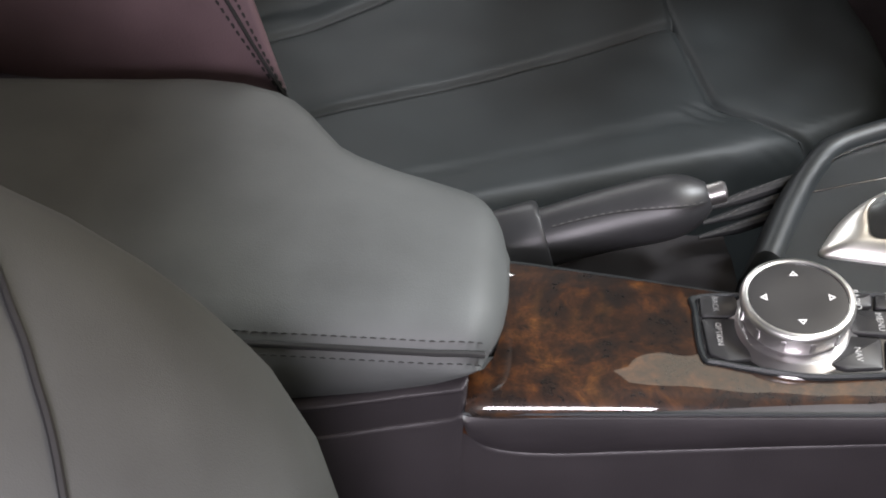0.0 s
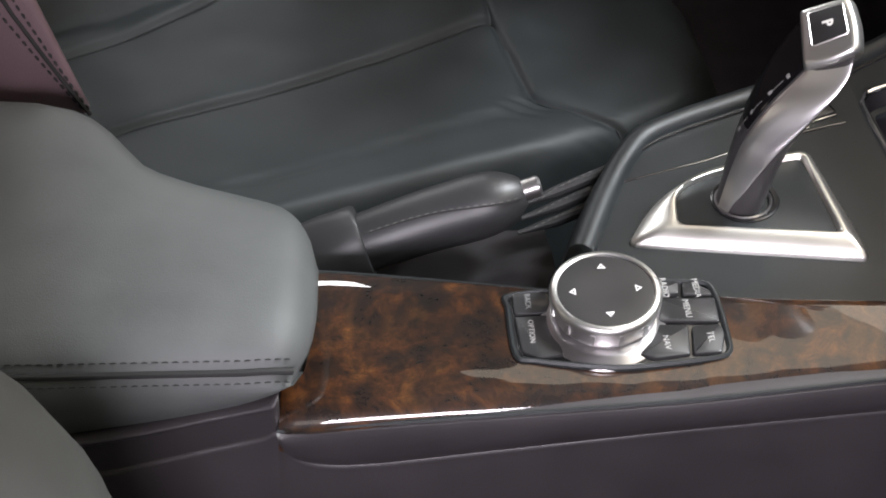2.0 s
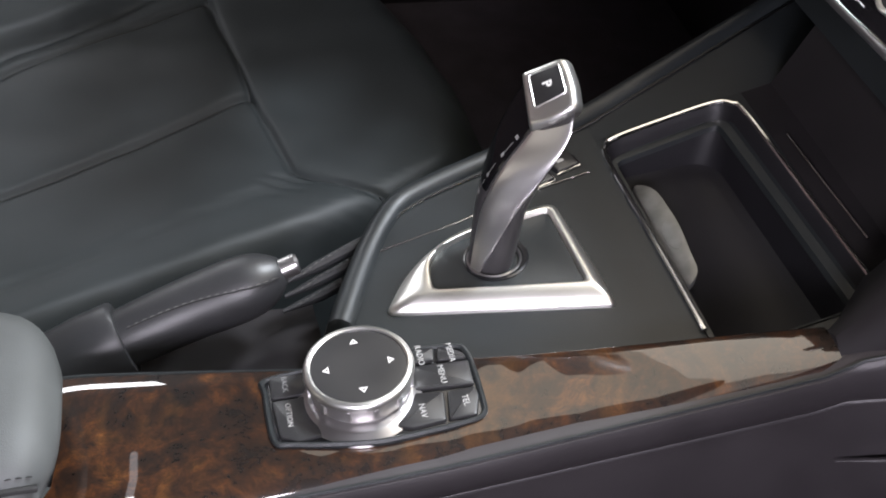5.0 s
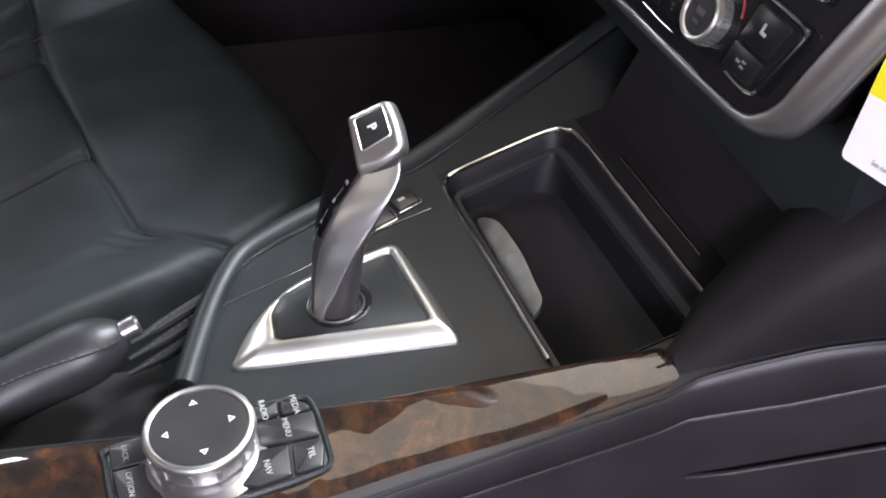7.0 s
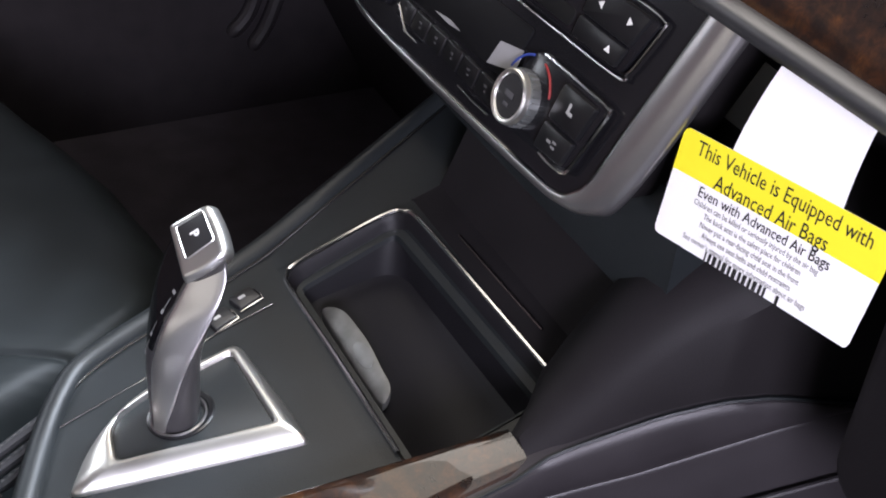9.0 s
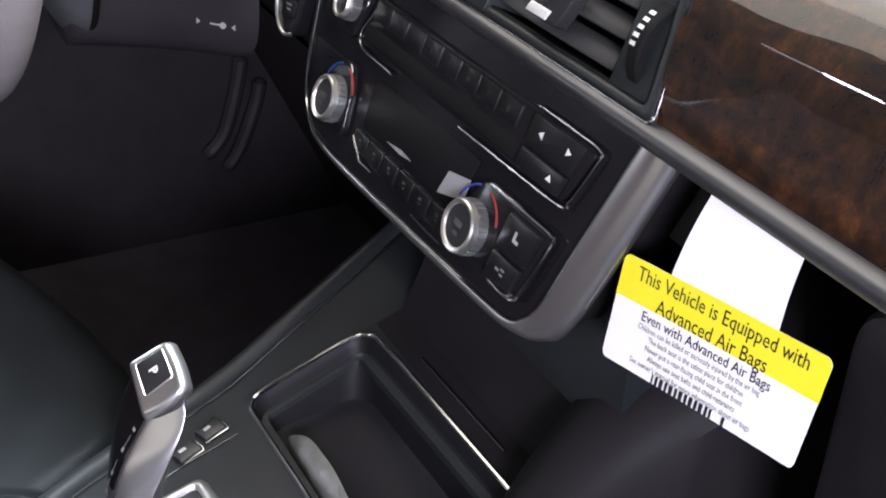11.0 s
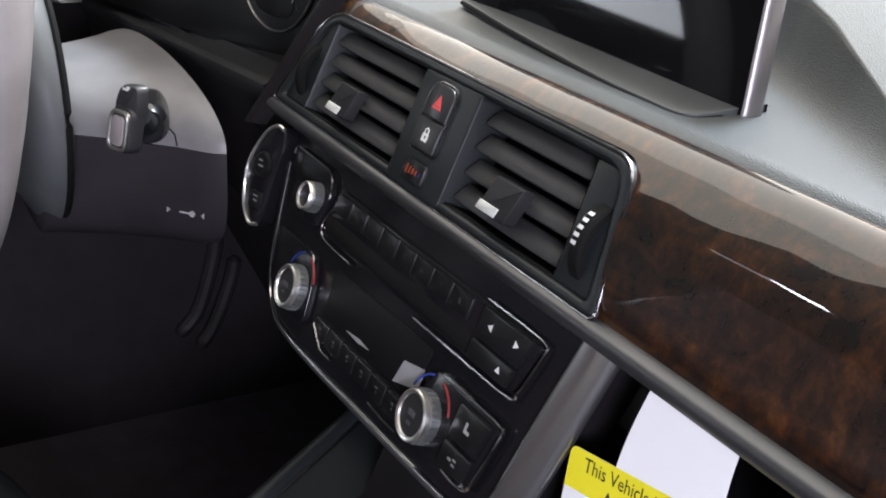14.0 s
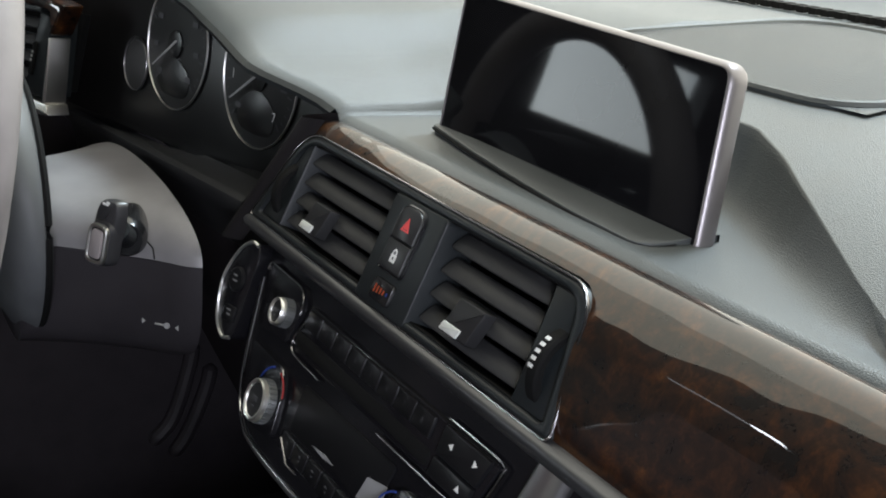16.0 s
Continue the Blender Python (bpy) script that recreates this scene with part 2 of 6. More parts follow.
def sheet(fn, us, vs, keep=None):
    """A surface fn(u, v) over two lists of parameters."""
    bm = bmesh.new()
    grid = [[bm.verts.new(fn(u, v)) for v in vs] for u in us]
    for i in range(len(us) - 1):
        for j in range(len(vs) - 1):
            if keep is None or keep((us[i] + us[i + 1]) / 2, (vs[j] + vs[j + 1]) / 2):
                bm.faces.new((grid[i][j], grid[i + 1][j], grid[i + 1][j + 1], grid[i][j + 1]))
    bmesh.ops.delete(bm, geom=[v for v in bm.verts if not v.link_faces], context="VERTS")
    return bm


def steps(a, b, n):
    return [a + (b - a) * i / n for i in range(n + 1)]


def spline(pts, n=8, closed=False):
    """Catmull-Rom through points of any dimension."""
    P = [np.array(p, float) for p in pts]
    m = len(P)
    out = []
    for i in range(m if closed else m - 1):
        p0 = P[(i - 1) % m] if closed or i > 0 else 2 * P[0] - P[1]
        p1, p2 = P[i], P[(i + 1) % m]
        p3 = P[(i + 2) % m] if closed or i + 2 < m else 2 * P[-1] - P[-2]
        for k in range(n):
            t = k / n
            out.append(0.5 * (2 * p1 + (p2 - p0) * t + (2 * p0 - 5 * p1 + 4 * p2 - p3) * t * t + (3 * p1 - p0 - 3 * p2 + p3) * t**3))
    if not closed:
        out.append(P[-1])
    return [tuple(float(c) for c in p) for p in out]


def curve_at(table, x):
    xs = [r[0] for r in table]
    return float(np.interp(x, xs, [r[1] for r in table]))


def round_poly(pts, r, seg=4):
    """A polygon with rounded corners; r is one radius or one for each corner."""
    out, n = [], len(pts)
    for i, p in enumerate(pts):
        rr = r[i] if isinstance(r, (list, tuple)) else r
        p, a, b = Vector(p), Vector(pts[i - 1]), Vector(pts[(i + 1) % n])
        da, db = (a - p), (b - p)
        k = min(rr, da.length * 0.49, db.length * 0.49)
        s, e = p + da.normalized() * k, p + db.normalized() * k
        if k < 1e-5:
            out.append(tuple(p))
            continue
        for q in range(seg + 1):
            t = q / seg
            out.append(tuple((1 - t) ** 2 * s + 2 * t * (1 - t) * p + t * t * e))
    return out


def rrect(cx, cy, w, h, r, seg=4):
    return round_poly([(cx - w / 2, cy - h / 2), (cx + w / 2, cy - h / 2), (cx + w / 2, cy + h / 2), (cx - w / 2, cy + h / 2)], r, seg)


def disc(cx, cy, r, n=32, ry=None):
    return [(cx + r * math.cos(2 * math.pi * i / n), cy + (ry or r) * math.sin(2 * math.pi * i / n)) for i in range(n)]


def inset(poly, d):
    n, out = len(poly), []
    area = sum(poly[i - 1][0] * poly[i][1] - poly[i][0] * poly[i - 1][1] for i in range(n))
    s = 1 if area > 0 else -1
    for i in range(n):
        k = 1
        while (Vector(poly[i]) - Vector(poly[i - k])).length < 1e-6:
            k += 1
        a = (Vector(poly[i]) - Vector(poly[i - k])).normalized()
        k = 1
        while (Vector(poly[(i + k) % n]) - Vector(poly[i])).length < 1e-6:
            k += 1
        b = (Vector(poly[(i + k) % n]) - Vector(poly[i])).normalized()
        na, nb = Vector((-a.y, a.x)) * s, Vector((-b.y, b.x)) * s
        m = na + nb
        m = m.normalized() if m.length > 1e-6 else na
        out.append(tuple(Vector(poly[i]) + m * d / max(0.5, m.dot(na))))
    return out


def prism(poly, h0, h1, fr, bevel=0.0008, bm=None):
    """A flat piece with a bevelled upper edge, on the frame fr(u, v, n)."""
    rings = [[fr(u, v, h0) for u, v in poly], [fr(u, v, h1 - bevel) for u, v in poly]]
    if bevel:
        rings.append([fr(u, v, h1 - bevel * 0.3) for u, v in inset(poly, bevel * 0.35)])
        rings.append([fr(u, v, h1) for u, v in inset(poly, bevel)])
    else:
        rings[1] = [fr(u, v, h1) for u, v in poly]
    return loft(rings, bm=bm)


def ringed(outer, inner, h0, h1, fr, bevel=0.0, bm=None):
    """A frame between two outlines with the same number of points."""
    bm = bm or bmesh.new()
    rows = [[fr(u, v, h0) for u, v in outer], [fr(u, v, h1 - bevel) for u, v in outer]]
    if bevel:
        rows.append([fr(u, v, h1) for u, v in inset(outer, bevel)])
        rows.append([fr(u, v, h1) for u, v in inset(inner, -bevel)])
    else:
        rows[1] = [fr(u, v, h1) for u, v in outer]
        rows.append([fr(u, v, h1) for u, v in inner])
    rows.append([fr(u, v, h1 - bevel) for u, v in inner])
    rows.append([fr(u, v, h0) for u, v in inner])
    rows.append(rows[0])
    return loft(rows, caps=False, bm=bm)


def tube(pts, r, seg=8, closed=False, bm=None, flat=1.0):
    pts = [Vector(p) for p in pts]
    n, rings, up = len(pts), [], Vector((0, 0, 1))
    for i, p in enumerate(pts):
        a = pts[i - 1] if closed or i else p
        b = pts[(i + 1) % n] if closed or i < n - 1 else p
        d = (b - a).normalized()
        s = d.cross(up)
        s = s.normalized() if s.length > 1e-4 else Vector((1, 0, 0))
        t = s.cross(d).normalized()
        rr = r[i] if isinstance(r, (list, tuple)) else r
        rings.append([p + (s * math.cos(2 * math.pi * k / seg) + t * flat * math.sin(2 * math.pi * k / seg)) * rr for k in range(seg)])
    if closed:
        rings.append(rings[0])
    return loft(rings, caps=not closed, bm=bm)


def box(x0, x1, y0, y1, z0, z1, b=0.0):
    bm = bmesh.new()
    bmesh.ops.create_cube(bm, size=1)
    for v in bm.verts:
        v.co = ((x0 + x1) / 2 + v.co.x * (x1 - x0), (y0 + y1) / 2 + v.co.y * (y1 - y0), (z0 + z1) / 2 + v.co.z * (z1 - z0))
    if b:
        bmesh.ops.bevel(bm, geom=bm.edges, offset=b, segments=3, affect="EDGES", profile=0.5)
    return bm


def lathe(profile, fr, cu, cv, n=40, caps=True):
    """Turns (radius, height) pairs round the frame's third axis at (cu, cv)."""
    return loft([[fr(cu + r * math.cos(2 * math.pi * k / n), cv + r * math.sin(2 * math.pi * k / n), h) for k in range(n)] for r, h in profile], caps=caps)


def on(m):
    return lambda u, v, n=0.0: m @ Vector((u, v, n))


def basis(o, u, v):
    u, v = Vector(u).normalized(), Vector(v).normalized()
    n = u.cross(v).normalized()
    v = n.cross(u)
    return Matrix(((u.x, v.x, n.x, o[0]), (u.y, v.y, n.y, o[1]), (u.z, v.z, n.z, o[2]), (0, 0, 0, 1)))


def letters(name, words, size, m, u, v, n, mat, parent, wide=1.0, align="CENTER", bold=0.0, fr=None):
    """Words in the built-in font, as a thin raised print on the frame m."""
    c = bpy.data.curves.new("words", "FONT")
    c.body, c.size, c.align_x, c.align_y, c.offset = words, size, align, "CENTER", bold
    c.resolution_u = 2
    ob = bpy.data.objects.new("words", c)
    scene.collection.objects.link(ob)
    me = bpy.data.meshes.new_from_object(ob.evaluated_get(bpy.context.evaluated_depsgraph_get()))
    bpy.data.objects.remove(ob)
    me.name = name
    fr = fr or on(m)
    for w in me.vertices:
        w.co = fr(u + w.co.x * wide, v + w.co.y, n)
    me.materials.clear()
    me.materials.append(mat)
    t = new(name, me)
    t.parent = parent
    if parent is not None and parent.type == "EMPTY":
        t.matrix_parent_inverse = Matrix.Translation(-parent.location)
    return t


def bars(name, rects, n, fr, mat, parent, h=0.0002):
    """Small flat marks: centre u, v, width, height."""
    bm = bmesh.new()
    for u, v, w, hh in rects:
        prism([(u - w / 2, v - hh / 2), (u + w / 2, v - hh / 2), (u + w / 2, v + hh / 2), (u - w / 2, v + hh / 2)], n, n + h, fr, 0, bm)
    return part(name, bm, mat, parent, smooth=False)


def mark(name, poly, n, fr, mat, parent, h=0.0002):
    return part(name, prism(poly, n, n + h, fr, 0), mat, parent, smooth=False)


def stitches(name, path, parent, mat, length=0.0042, gap=0.0022, r=0.0006):
    """A row of short thread stitches along a path, joined into one part."""
    pts = [Vector(p) for p in path]
    cum = [0.0]
    for a, b in zip(pts, pts[1:]):
        cum.append(cum[-1] + (b - a).length)

    def at(s):
        i = max(0, min(len(pts) - 2, int(np.searchsorted(cum, s)) - 1))
        k = (s - cum[i]) / max(1e-9, cum[i + 1] - cum[i])
        return pts[i].lerp(pts[i + 1], k)

    bm, s = bmesh.new(), 0.0
    while s + length < cum[-1]:
        a, m, b = at(s), at(s + length / 2), at(s + length)
        tube([a, m + Vector((0, 0, r * 0.5)), b], [r * 0.6, r, r * 0.6], 5, bm=bm)
        s += length + gap
    return part(name, bm, mat, parent)


# ---- cabin shell ----
def wall_with_hole(name, axis, at, thick, a0, a1, z0, z1, holes, mat, label):
    """A wall across one axis with one rectangular opening: pieces round it in one mesh."""
    bm = bmesh.new()
    (h0, h1, b0, b1), = holes
    for p0, p1, q0, q1 in ((a0, a1, z0, b0), (a0, a1, b1, z1), (a0, h0, b0, b1), (h1, a1, b0, b1)):
        if p1 - p0 < 1e-4 or q1 - q0 < 1e-4:
            continue
        piece = box(p0, p1, at, at + thick, q0, q1) if axis == "y" else box(at, at + thick, p0, p1, q0, q1)
        me = bpy.data.meshes.new("piece")
        piece.to_mesh(me)
        piece.free()
        bm.from_mesh(me)
        bpy.data.meshes.remove(me)
    return solo(name, bm, mat, label, "wall", "structure")


solo("floor", box(-1.3, 1.25, -0.42, 1.36, -0.03, 0.0), CARPET, "black carpeted car cabin floor", "floor", "structure")
wall_with_hole("wall_driver_side", "y", 1.36, 0.06, -1.3, 0.20, 0.0, 1.2, [(-0.352, -0.040, 0.733, 0.880)], DOOR_TRIM, "dark driver door panel with its window opening")
wall_with_hole("wall_passenger_side", "y", -0.48, 0.06, -1.3, 0.20, 0.0, 1.2, [(-0.32, 0.19, 0.70, 1.12)], DOOR_TRIM, "dark cabin side with the passenger door opening")
wall_with_hole("wall_rear", "x", -1.36, 0.06, -0.48, 1.42, 0.0, 1.2, [(-0.2, 1.16, 0.78, 1.08)], DOOR_TRIM, "dark rear cabin wall with the rear window opening")
for y0, nm in ((1.36, "driver"), (-0.48, "passenger")):
    solo("wall_%s_front" % nm, loft([[(x, y, z) for x, z in ((0.20, 0.0), (1.26, 0.0), (1.26, 0.74), (0.20, 1.2))] for y in (y0, y0 + 0.06)]), KICK, "black cabin side under the windscreen pillar", "wall", "structure")
solo("wall_front", box(1.25, 1.31, -0.48, 1.42, 0.0, 0.74), CARPET, "black firewall behind the dashboard", "wall", "structure")
solo("ceiling", box(-1.36, 0.20, -0.48, 1.42, 1.2, 1.24), HEADLINER, "dark grey cloth headliner", "ceiling", "structure")
for y0, y1 in ((-0.48, -0.40), (1.34, 1.42)):
    bm = bmesh.new()
    loft([[(0.15, y0, 1.16), (0.15, y1, 1.16), (0.20, y1, 1.24), (0.20, y0, 1.24)], [(1.26, y0, 0.70), (1.26, y1, 0.70), (1.30, y1, 0.76), (1.30, y0, 0.76)]], bm=bm)
    solo("trim_pillar", bm, HEADLINER, "dark grey windscreen pillar trim", "pillar", "structure")


# unseen strip, added to keep the sun off the armrest's rear
solo("shade_header", loft([[(x, y, z) for x, z in ((0.20, 1.205), (0.365, 1.132), (0.378, 1.132), (0.378, 1.154), (0.22, 1.235), (0.20, 1.235))] for y in (-0.48, 1.42)]), HEADLINER, "unseen header strip added to shade the rear of the armrest", "header", "structure")


LAMP_GLOW, LENS_GLOW = glow("lit_lamp_lens", (1.0, 0.97, 0.92), 16.0), glow("dim_lamp_diffuser", (1.0, 0.96, 0.9), 0.8)


def build_roof_lamp():
    """The lit courtesy lamp over the driver that glints in the lacquer."""
    rl = thing("roof_lamp", (-0.19, 0.98, 1.2), "small lit courtesy lamp in the cloth headliner", "lamp")
    fr = on(basis((-0.19, 0.98, 1.2), (0, 1, 0), (1, 0, 0)))
    part("housing", ringed(rrect(0, 0, 0.29, 0.050, 0.02, 6), rrect(0, 0, 0.266, 0.030, 0.012, 6), -0.004, 0.006, fr, 0.0015), PLASTIC, rl, "black frame")
    part("bulb_lens", prism(rrect(-0.078, 0, 0.060, 0.026, 0.010, 6), -0.003, 0.004, fr, 0.001), LAMP_GLOW, rl, "bright lens")
    part("diffuser", prism(rrect(0.045, 0, 0.170, 0.020, 0.009, 6), -0.003, 0.003, fr, 0.001), LENS_GLOW, rl, "dim diffuser")


build_roof_lamp()


# ---- centre console ----
def con_z(x):
    return 0.310 + 0.154 * x if x < 0.34 else 0.36236 + 0.34 * (x - 0.34)


def con(x, y, h=0.0):
    """A place on the sloping top of the console, h above it."""
    return Vector((x, y, con_z(x) + h))


DRIVER_EDGE = [(0.1665, 0.448), (0.1790, 0.478), (0.1906, 0.503), (0.2020, 0.523), (0.2160, 0.540), (0.2400, 0.5515), (0.2661, 0.5605), (0.3342, 0.585), (0.3997, 0.609), (0.52, 0.652)]
WOOD_IN = [(-0.06, 0.440), (0.035, 0.4325), (0.1447, 0.412), (0.213, 0.4025), (0.309, 0.382), (0.396, 0.3646)]

console = thing("centre_console", (0.15, 0.45, 0.0), "black and walnut centre console between the front seats", "console")


def edge_y(x):
    return curve_at(DRIVER_EDGE, x)


def build_console():
    # upper panel round the gear lever, back of the tray
    def top(x, k):
        a, b = curve_at(WOOD_IN, x) - 0.004, edge_y(x) - 0.007
        y = a + (b - a) * k
        return con(0.1665 + (x - 0.1665) * (0.3458 - 0.024 * (y - 0.39) - 0.1665) / 0.1745, y)

    part("upper_panel", sheet(top, steps(0.1665, 0.341, 40), steps(0, 1, 24)), PLASTIC, console, "smooth black plastic panel round the gear lever")
    # panel beside and ahead of the tray
    part("tray_surround", sheet(lambda x, k: con(x, 0.560 + (edge_y(x) - 0.007 - 0.560) * k), steps(0.341, 0.52, 12), steps(0, 1, 6)), PLASTIC, console)
    part("ash_cover", sheet(lambda x, k: con(x, 0.36 + 0.2 * k) if x <= 0.45 else Vector((0.45 + (x - 0.45) * 0.5, 0.36 + 0.2 * k, con_z(0.45) + (x - 0.45) * 1.2)), steps(0.431, 0.56, 14), steps(0, 1, 8)), PLASTIC_ROUGH, console)
    # raised lip on the driver's side
    path = spline([(x, y, con_z(x)) for x, y in DRIVER_EDGE], 6)
    prof = [(-0.010, -0.003), (-0.0085, 0.0015), (-0.006, 0.0045), (-0.002, 0.006), (0.002, 0.005), (0.0055, 0.001), (0.0085, -0.012), (0.0095, -0.12)]
    rows = []
    for i, p in enumerate(path):
        a, b = Vector(path[max(0, i - 1)]), Vector(path[min(len(path) - 1, i + 1)])
        d = (b - a).normalized()
        s = Vector((-d.y, d.x, 0)).normalized()
        rows.append([Vector(p) + s * u + Vector((0, 0, h)) for u, h in prof])
    rows = [[Vector(p) + Vector((-0.004, -0.006, -0.04)) for p in rows[0]], [Vector(p) + Vector((-0.002, -0.003, -0.006)) for p in rows[0]]] + rows
    part("edge_lip", loft(rows, closed=False), PLASTIC, console, "rounded black plastic edge")
    # fine joint line between lip and panel
    part("joint_line", tube([con(x, y - 0.0125, 0.0008) for x, y in spline(DRIVER_EDGE, 5)][4:], 0.0007, 5), DARK_CHROME, console)
    # body below, passenger side: its upper edge dips under a long moulded strip below the wood
    strip_top = [(0.0, 0.3232), (0.2, 0.3497), (0.383, 0.3847), (0.415, 0.4017), (0.448, 0.4172), (0.475, 0.4252), (0.498, 0.4269), (0.540, 0.4207)]
    strip_low = spline([(0.0140, 0.3245), (0.0158, 0.3145), (0.0192, 0.3075), (0.0250, 0.3025), (0.0320, 0.2998), (0.0436, 0.2986)], 6) + [(0.0633, 0.3006), (0.1219, 0.3125), (0.2, 0.3277), (0.383, 0.3587), (0.4425, 0.3787), (0.503, 0.4047), (0.540, 0.4203)]
    rear_low = [(-0.40, 0.230), (-0.0719, 0.2983), (-0.0336, 0.3082), (-0.0013, 0.3166), (0.0080, 0.3205), (0.0128, 0.3240)]
    rear_top = spline([(-0.40, 0.258), (-0.0787, 0.3218), (-0.0315, 0.3313), (0.0060, 0.3408), (0.0146, 0.3455)], 6)

    def bulge(x):
        k = max(0.0, min(1.0, (0.004 - x) / 0.08))
        return 0.0055 * k * k * (3 - 2 * k)

    def upper_edge(x):
        return curve_at(rear_low, x) if x < 0.014 else min(curve_at([(0.015, 0.3243), (0.03, 0.45)], x), curve_at(strip_low, x) + curve_at([(0.016, 0.004), (0.022, 0.0005)], x))

    LIP = ((0.0, 0.006, 0.0), (0.0, 0.0022, 0.0), (0.0, 0.0009, 0.0006), (0.0, 0.0, 0.0022), (0.004, 0.0, 0.0040))

    def side(x, k):
        flare = max(0.0, x - 0.40) * 0.35
        z = upper_edge(x)
        if k < 0:
            _, dy, dz = LIP[int(k + 5)]
            return Vector((x, 0.3372 - flare - bulge(x) + dy, z - dz))
        return Vector((x, 0.3372 - flare - bulge(x) - 0.004 * k**0.5 - 0.03 * k, (z - 0.0045) * (1 - k)))

    part("side_panel", sheet(side, steps(-0.36, 0.008, 24) + [0.0110, 0.0128, 0.0136, 0.0141, 0.0147, 0.0154, 0.0165, 0.018, 0.020, 0.023, 0.027, 0.032, 0.038] + steps(0.046, 0.72, 44), [-5, -4, -3, -2, -1] + steps(0.004, 1, 18)), PANEL, console, "soft dark console flank", angle=75)
    rows, edge = [], []
    for x in [0.0140, 0.0146, 0.0156, 0.017, 0.0185, 0.0205, 0.023, 0.026, 0.030, 0.035, 0.041] + steps(0.048, 0.539, 56):
        flare = max(0.0, x - 0.40) * 0.35
        zt = curve_at(strip_top, x)
        d = max(0.0005, zt - curve_at(strip_low, x))
        rows.append([Vector((x, 0.3415 - flare - u, zt - h * d)) for u, h in ((-0.004, 0), (0.002, 0.0), (0.0050, 0.06), (0.0066, 0.2), (0.0070, 0.5), (0.0062, 0.85), (0.0040, 0.98), (-0.004, 1.0))])
        edge.append((x, 0.3382 - flare, zt - 0.0002))
    part("side_strip", loft(rows, closed=False), PANEL, console, "rounded satin black strip under the wood trim")
    part("strip_edge", tube(edge, 0.0011, 6), PLASTIC, console)
    part("floor_rib", tube([(x, 0.328 - max(0.0, x - 0.40) * 0.35, z) for x, z in ((0.40, 0.330), (0.42, 0.336), (0.50, 0.367), (0.60, 0.403), (0.70, 0.43))], [0.0002, 0.0012, 0.0014, 0.0014, 0.0014], 6), PANEL, console)
    # recessed band under the armrest, with a fine ridge along its top
    BAND = ((0.0060, 0.0045), (0.0010, 0.0040), (0.0002, 0.0030), (0.0002, 0.0016), (0.0010, 0.0004))

    def band(x, k):
        zt, zb = curve_at(rear_top, x), curve_at(rear_low, x) - 0.004
        back = 0.004 * max(0.0, (x - 0.0125) / 0.0025) ** 2 - bulge(x)
        if k < 0:
            dy, dz = BAND[int(k + 5)]
            return Vector((x, 0.3380 + dy + back, zt - 0.0045 + dz))
        return Vector((x, 0.3390 + back, zt - 0.0045 + (zb - zt + 0.0045) * k))

    part("rear_band", sheet(band, steps(-0.40, 0.0115, 30) + [0.0128, 0.0138, 0.0146, 0.0150], [-5, -4, -3, -2, -1] + steps(0, 1, 6)), PANEL, console, "recessed band under the armrest", angle=75)
    part("rear_body", box(-0.40, 0.010, 0.350, 0.470, 0.05, 0.330, 0.004), PLASTIC_ROUGH, console)
    # cheek between tray and passenger footwell
    rows = []
    for x in steps(0.3915, 0.70, 26):
        zc = curve_at([(0.3915, 0.395), (0.441, 0.460), (0.458, 0.476), (0.48, 0.490), (0.52, 0.520), (0.70, 0.62)], x)
        zi = curve_at([(0.3915, 0.378), (0.4256, 0.395), (0.4576, 0.438), (0.48, 0.453), (0.52, 0.49), (0.70, 0.60)], x)
        fl = max(0.0, x - 0.40) * 0.35
        w = min(1.0, (x - 0.3915) / 0.035)
        inner = [(0.362, zc - 0.004), (0.380, (zc + zi) / 2 + 0.002), (0.389, zi + 0.003), (0.393, zi - 0.004), (0.394, 0.33)]
        rows.append([(x, 0.337 - fl, 0.30), (x, 0.3410 - fl, curve_at(strip_top, x) - 0.006), (x, 0.3415 - fl * 0.9, zc - 0.018), (x, 0.346 - fl * 0.7, zc - 0.006), (x, 0.354 - fl * 0.3, zc - 0.0008)] + [(x, 0.361 + (y - 0.361) * w, z) for y, z in inner])
    part("cheek", loft(rows, closed=True), PLASTIC_ROUGH, console, "dark grained cheek rising to the dashboard")
    part("inner_core", box(0.17, 0.335, 0.37, 0.440, 0.02, 0.325), PLASTIC_ROUGH, console)
    part("front_core", box(0.46, 0.70, 0.36, 0.63, 0.02, 0.36), PLASTIC_ROUGH, console)


build_console()


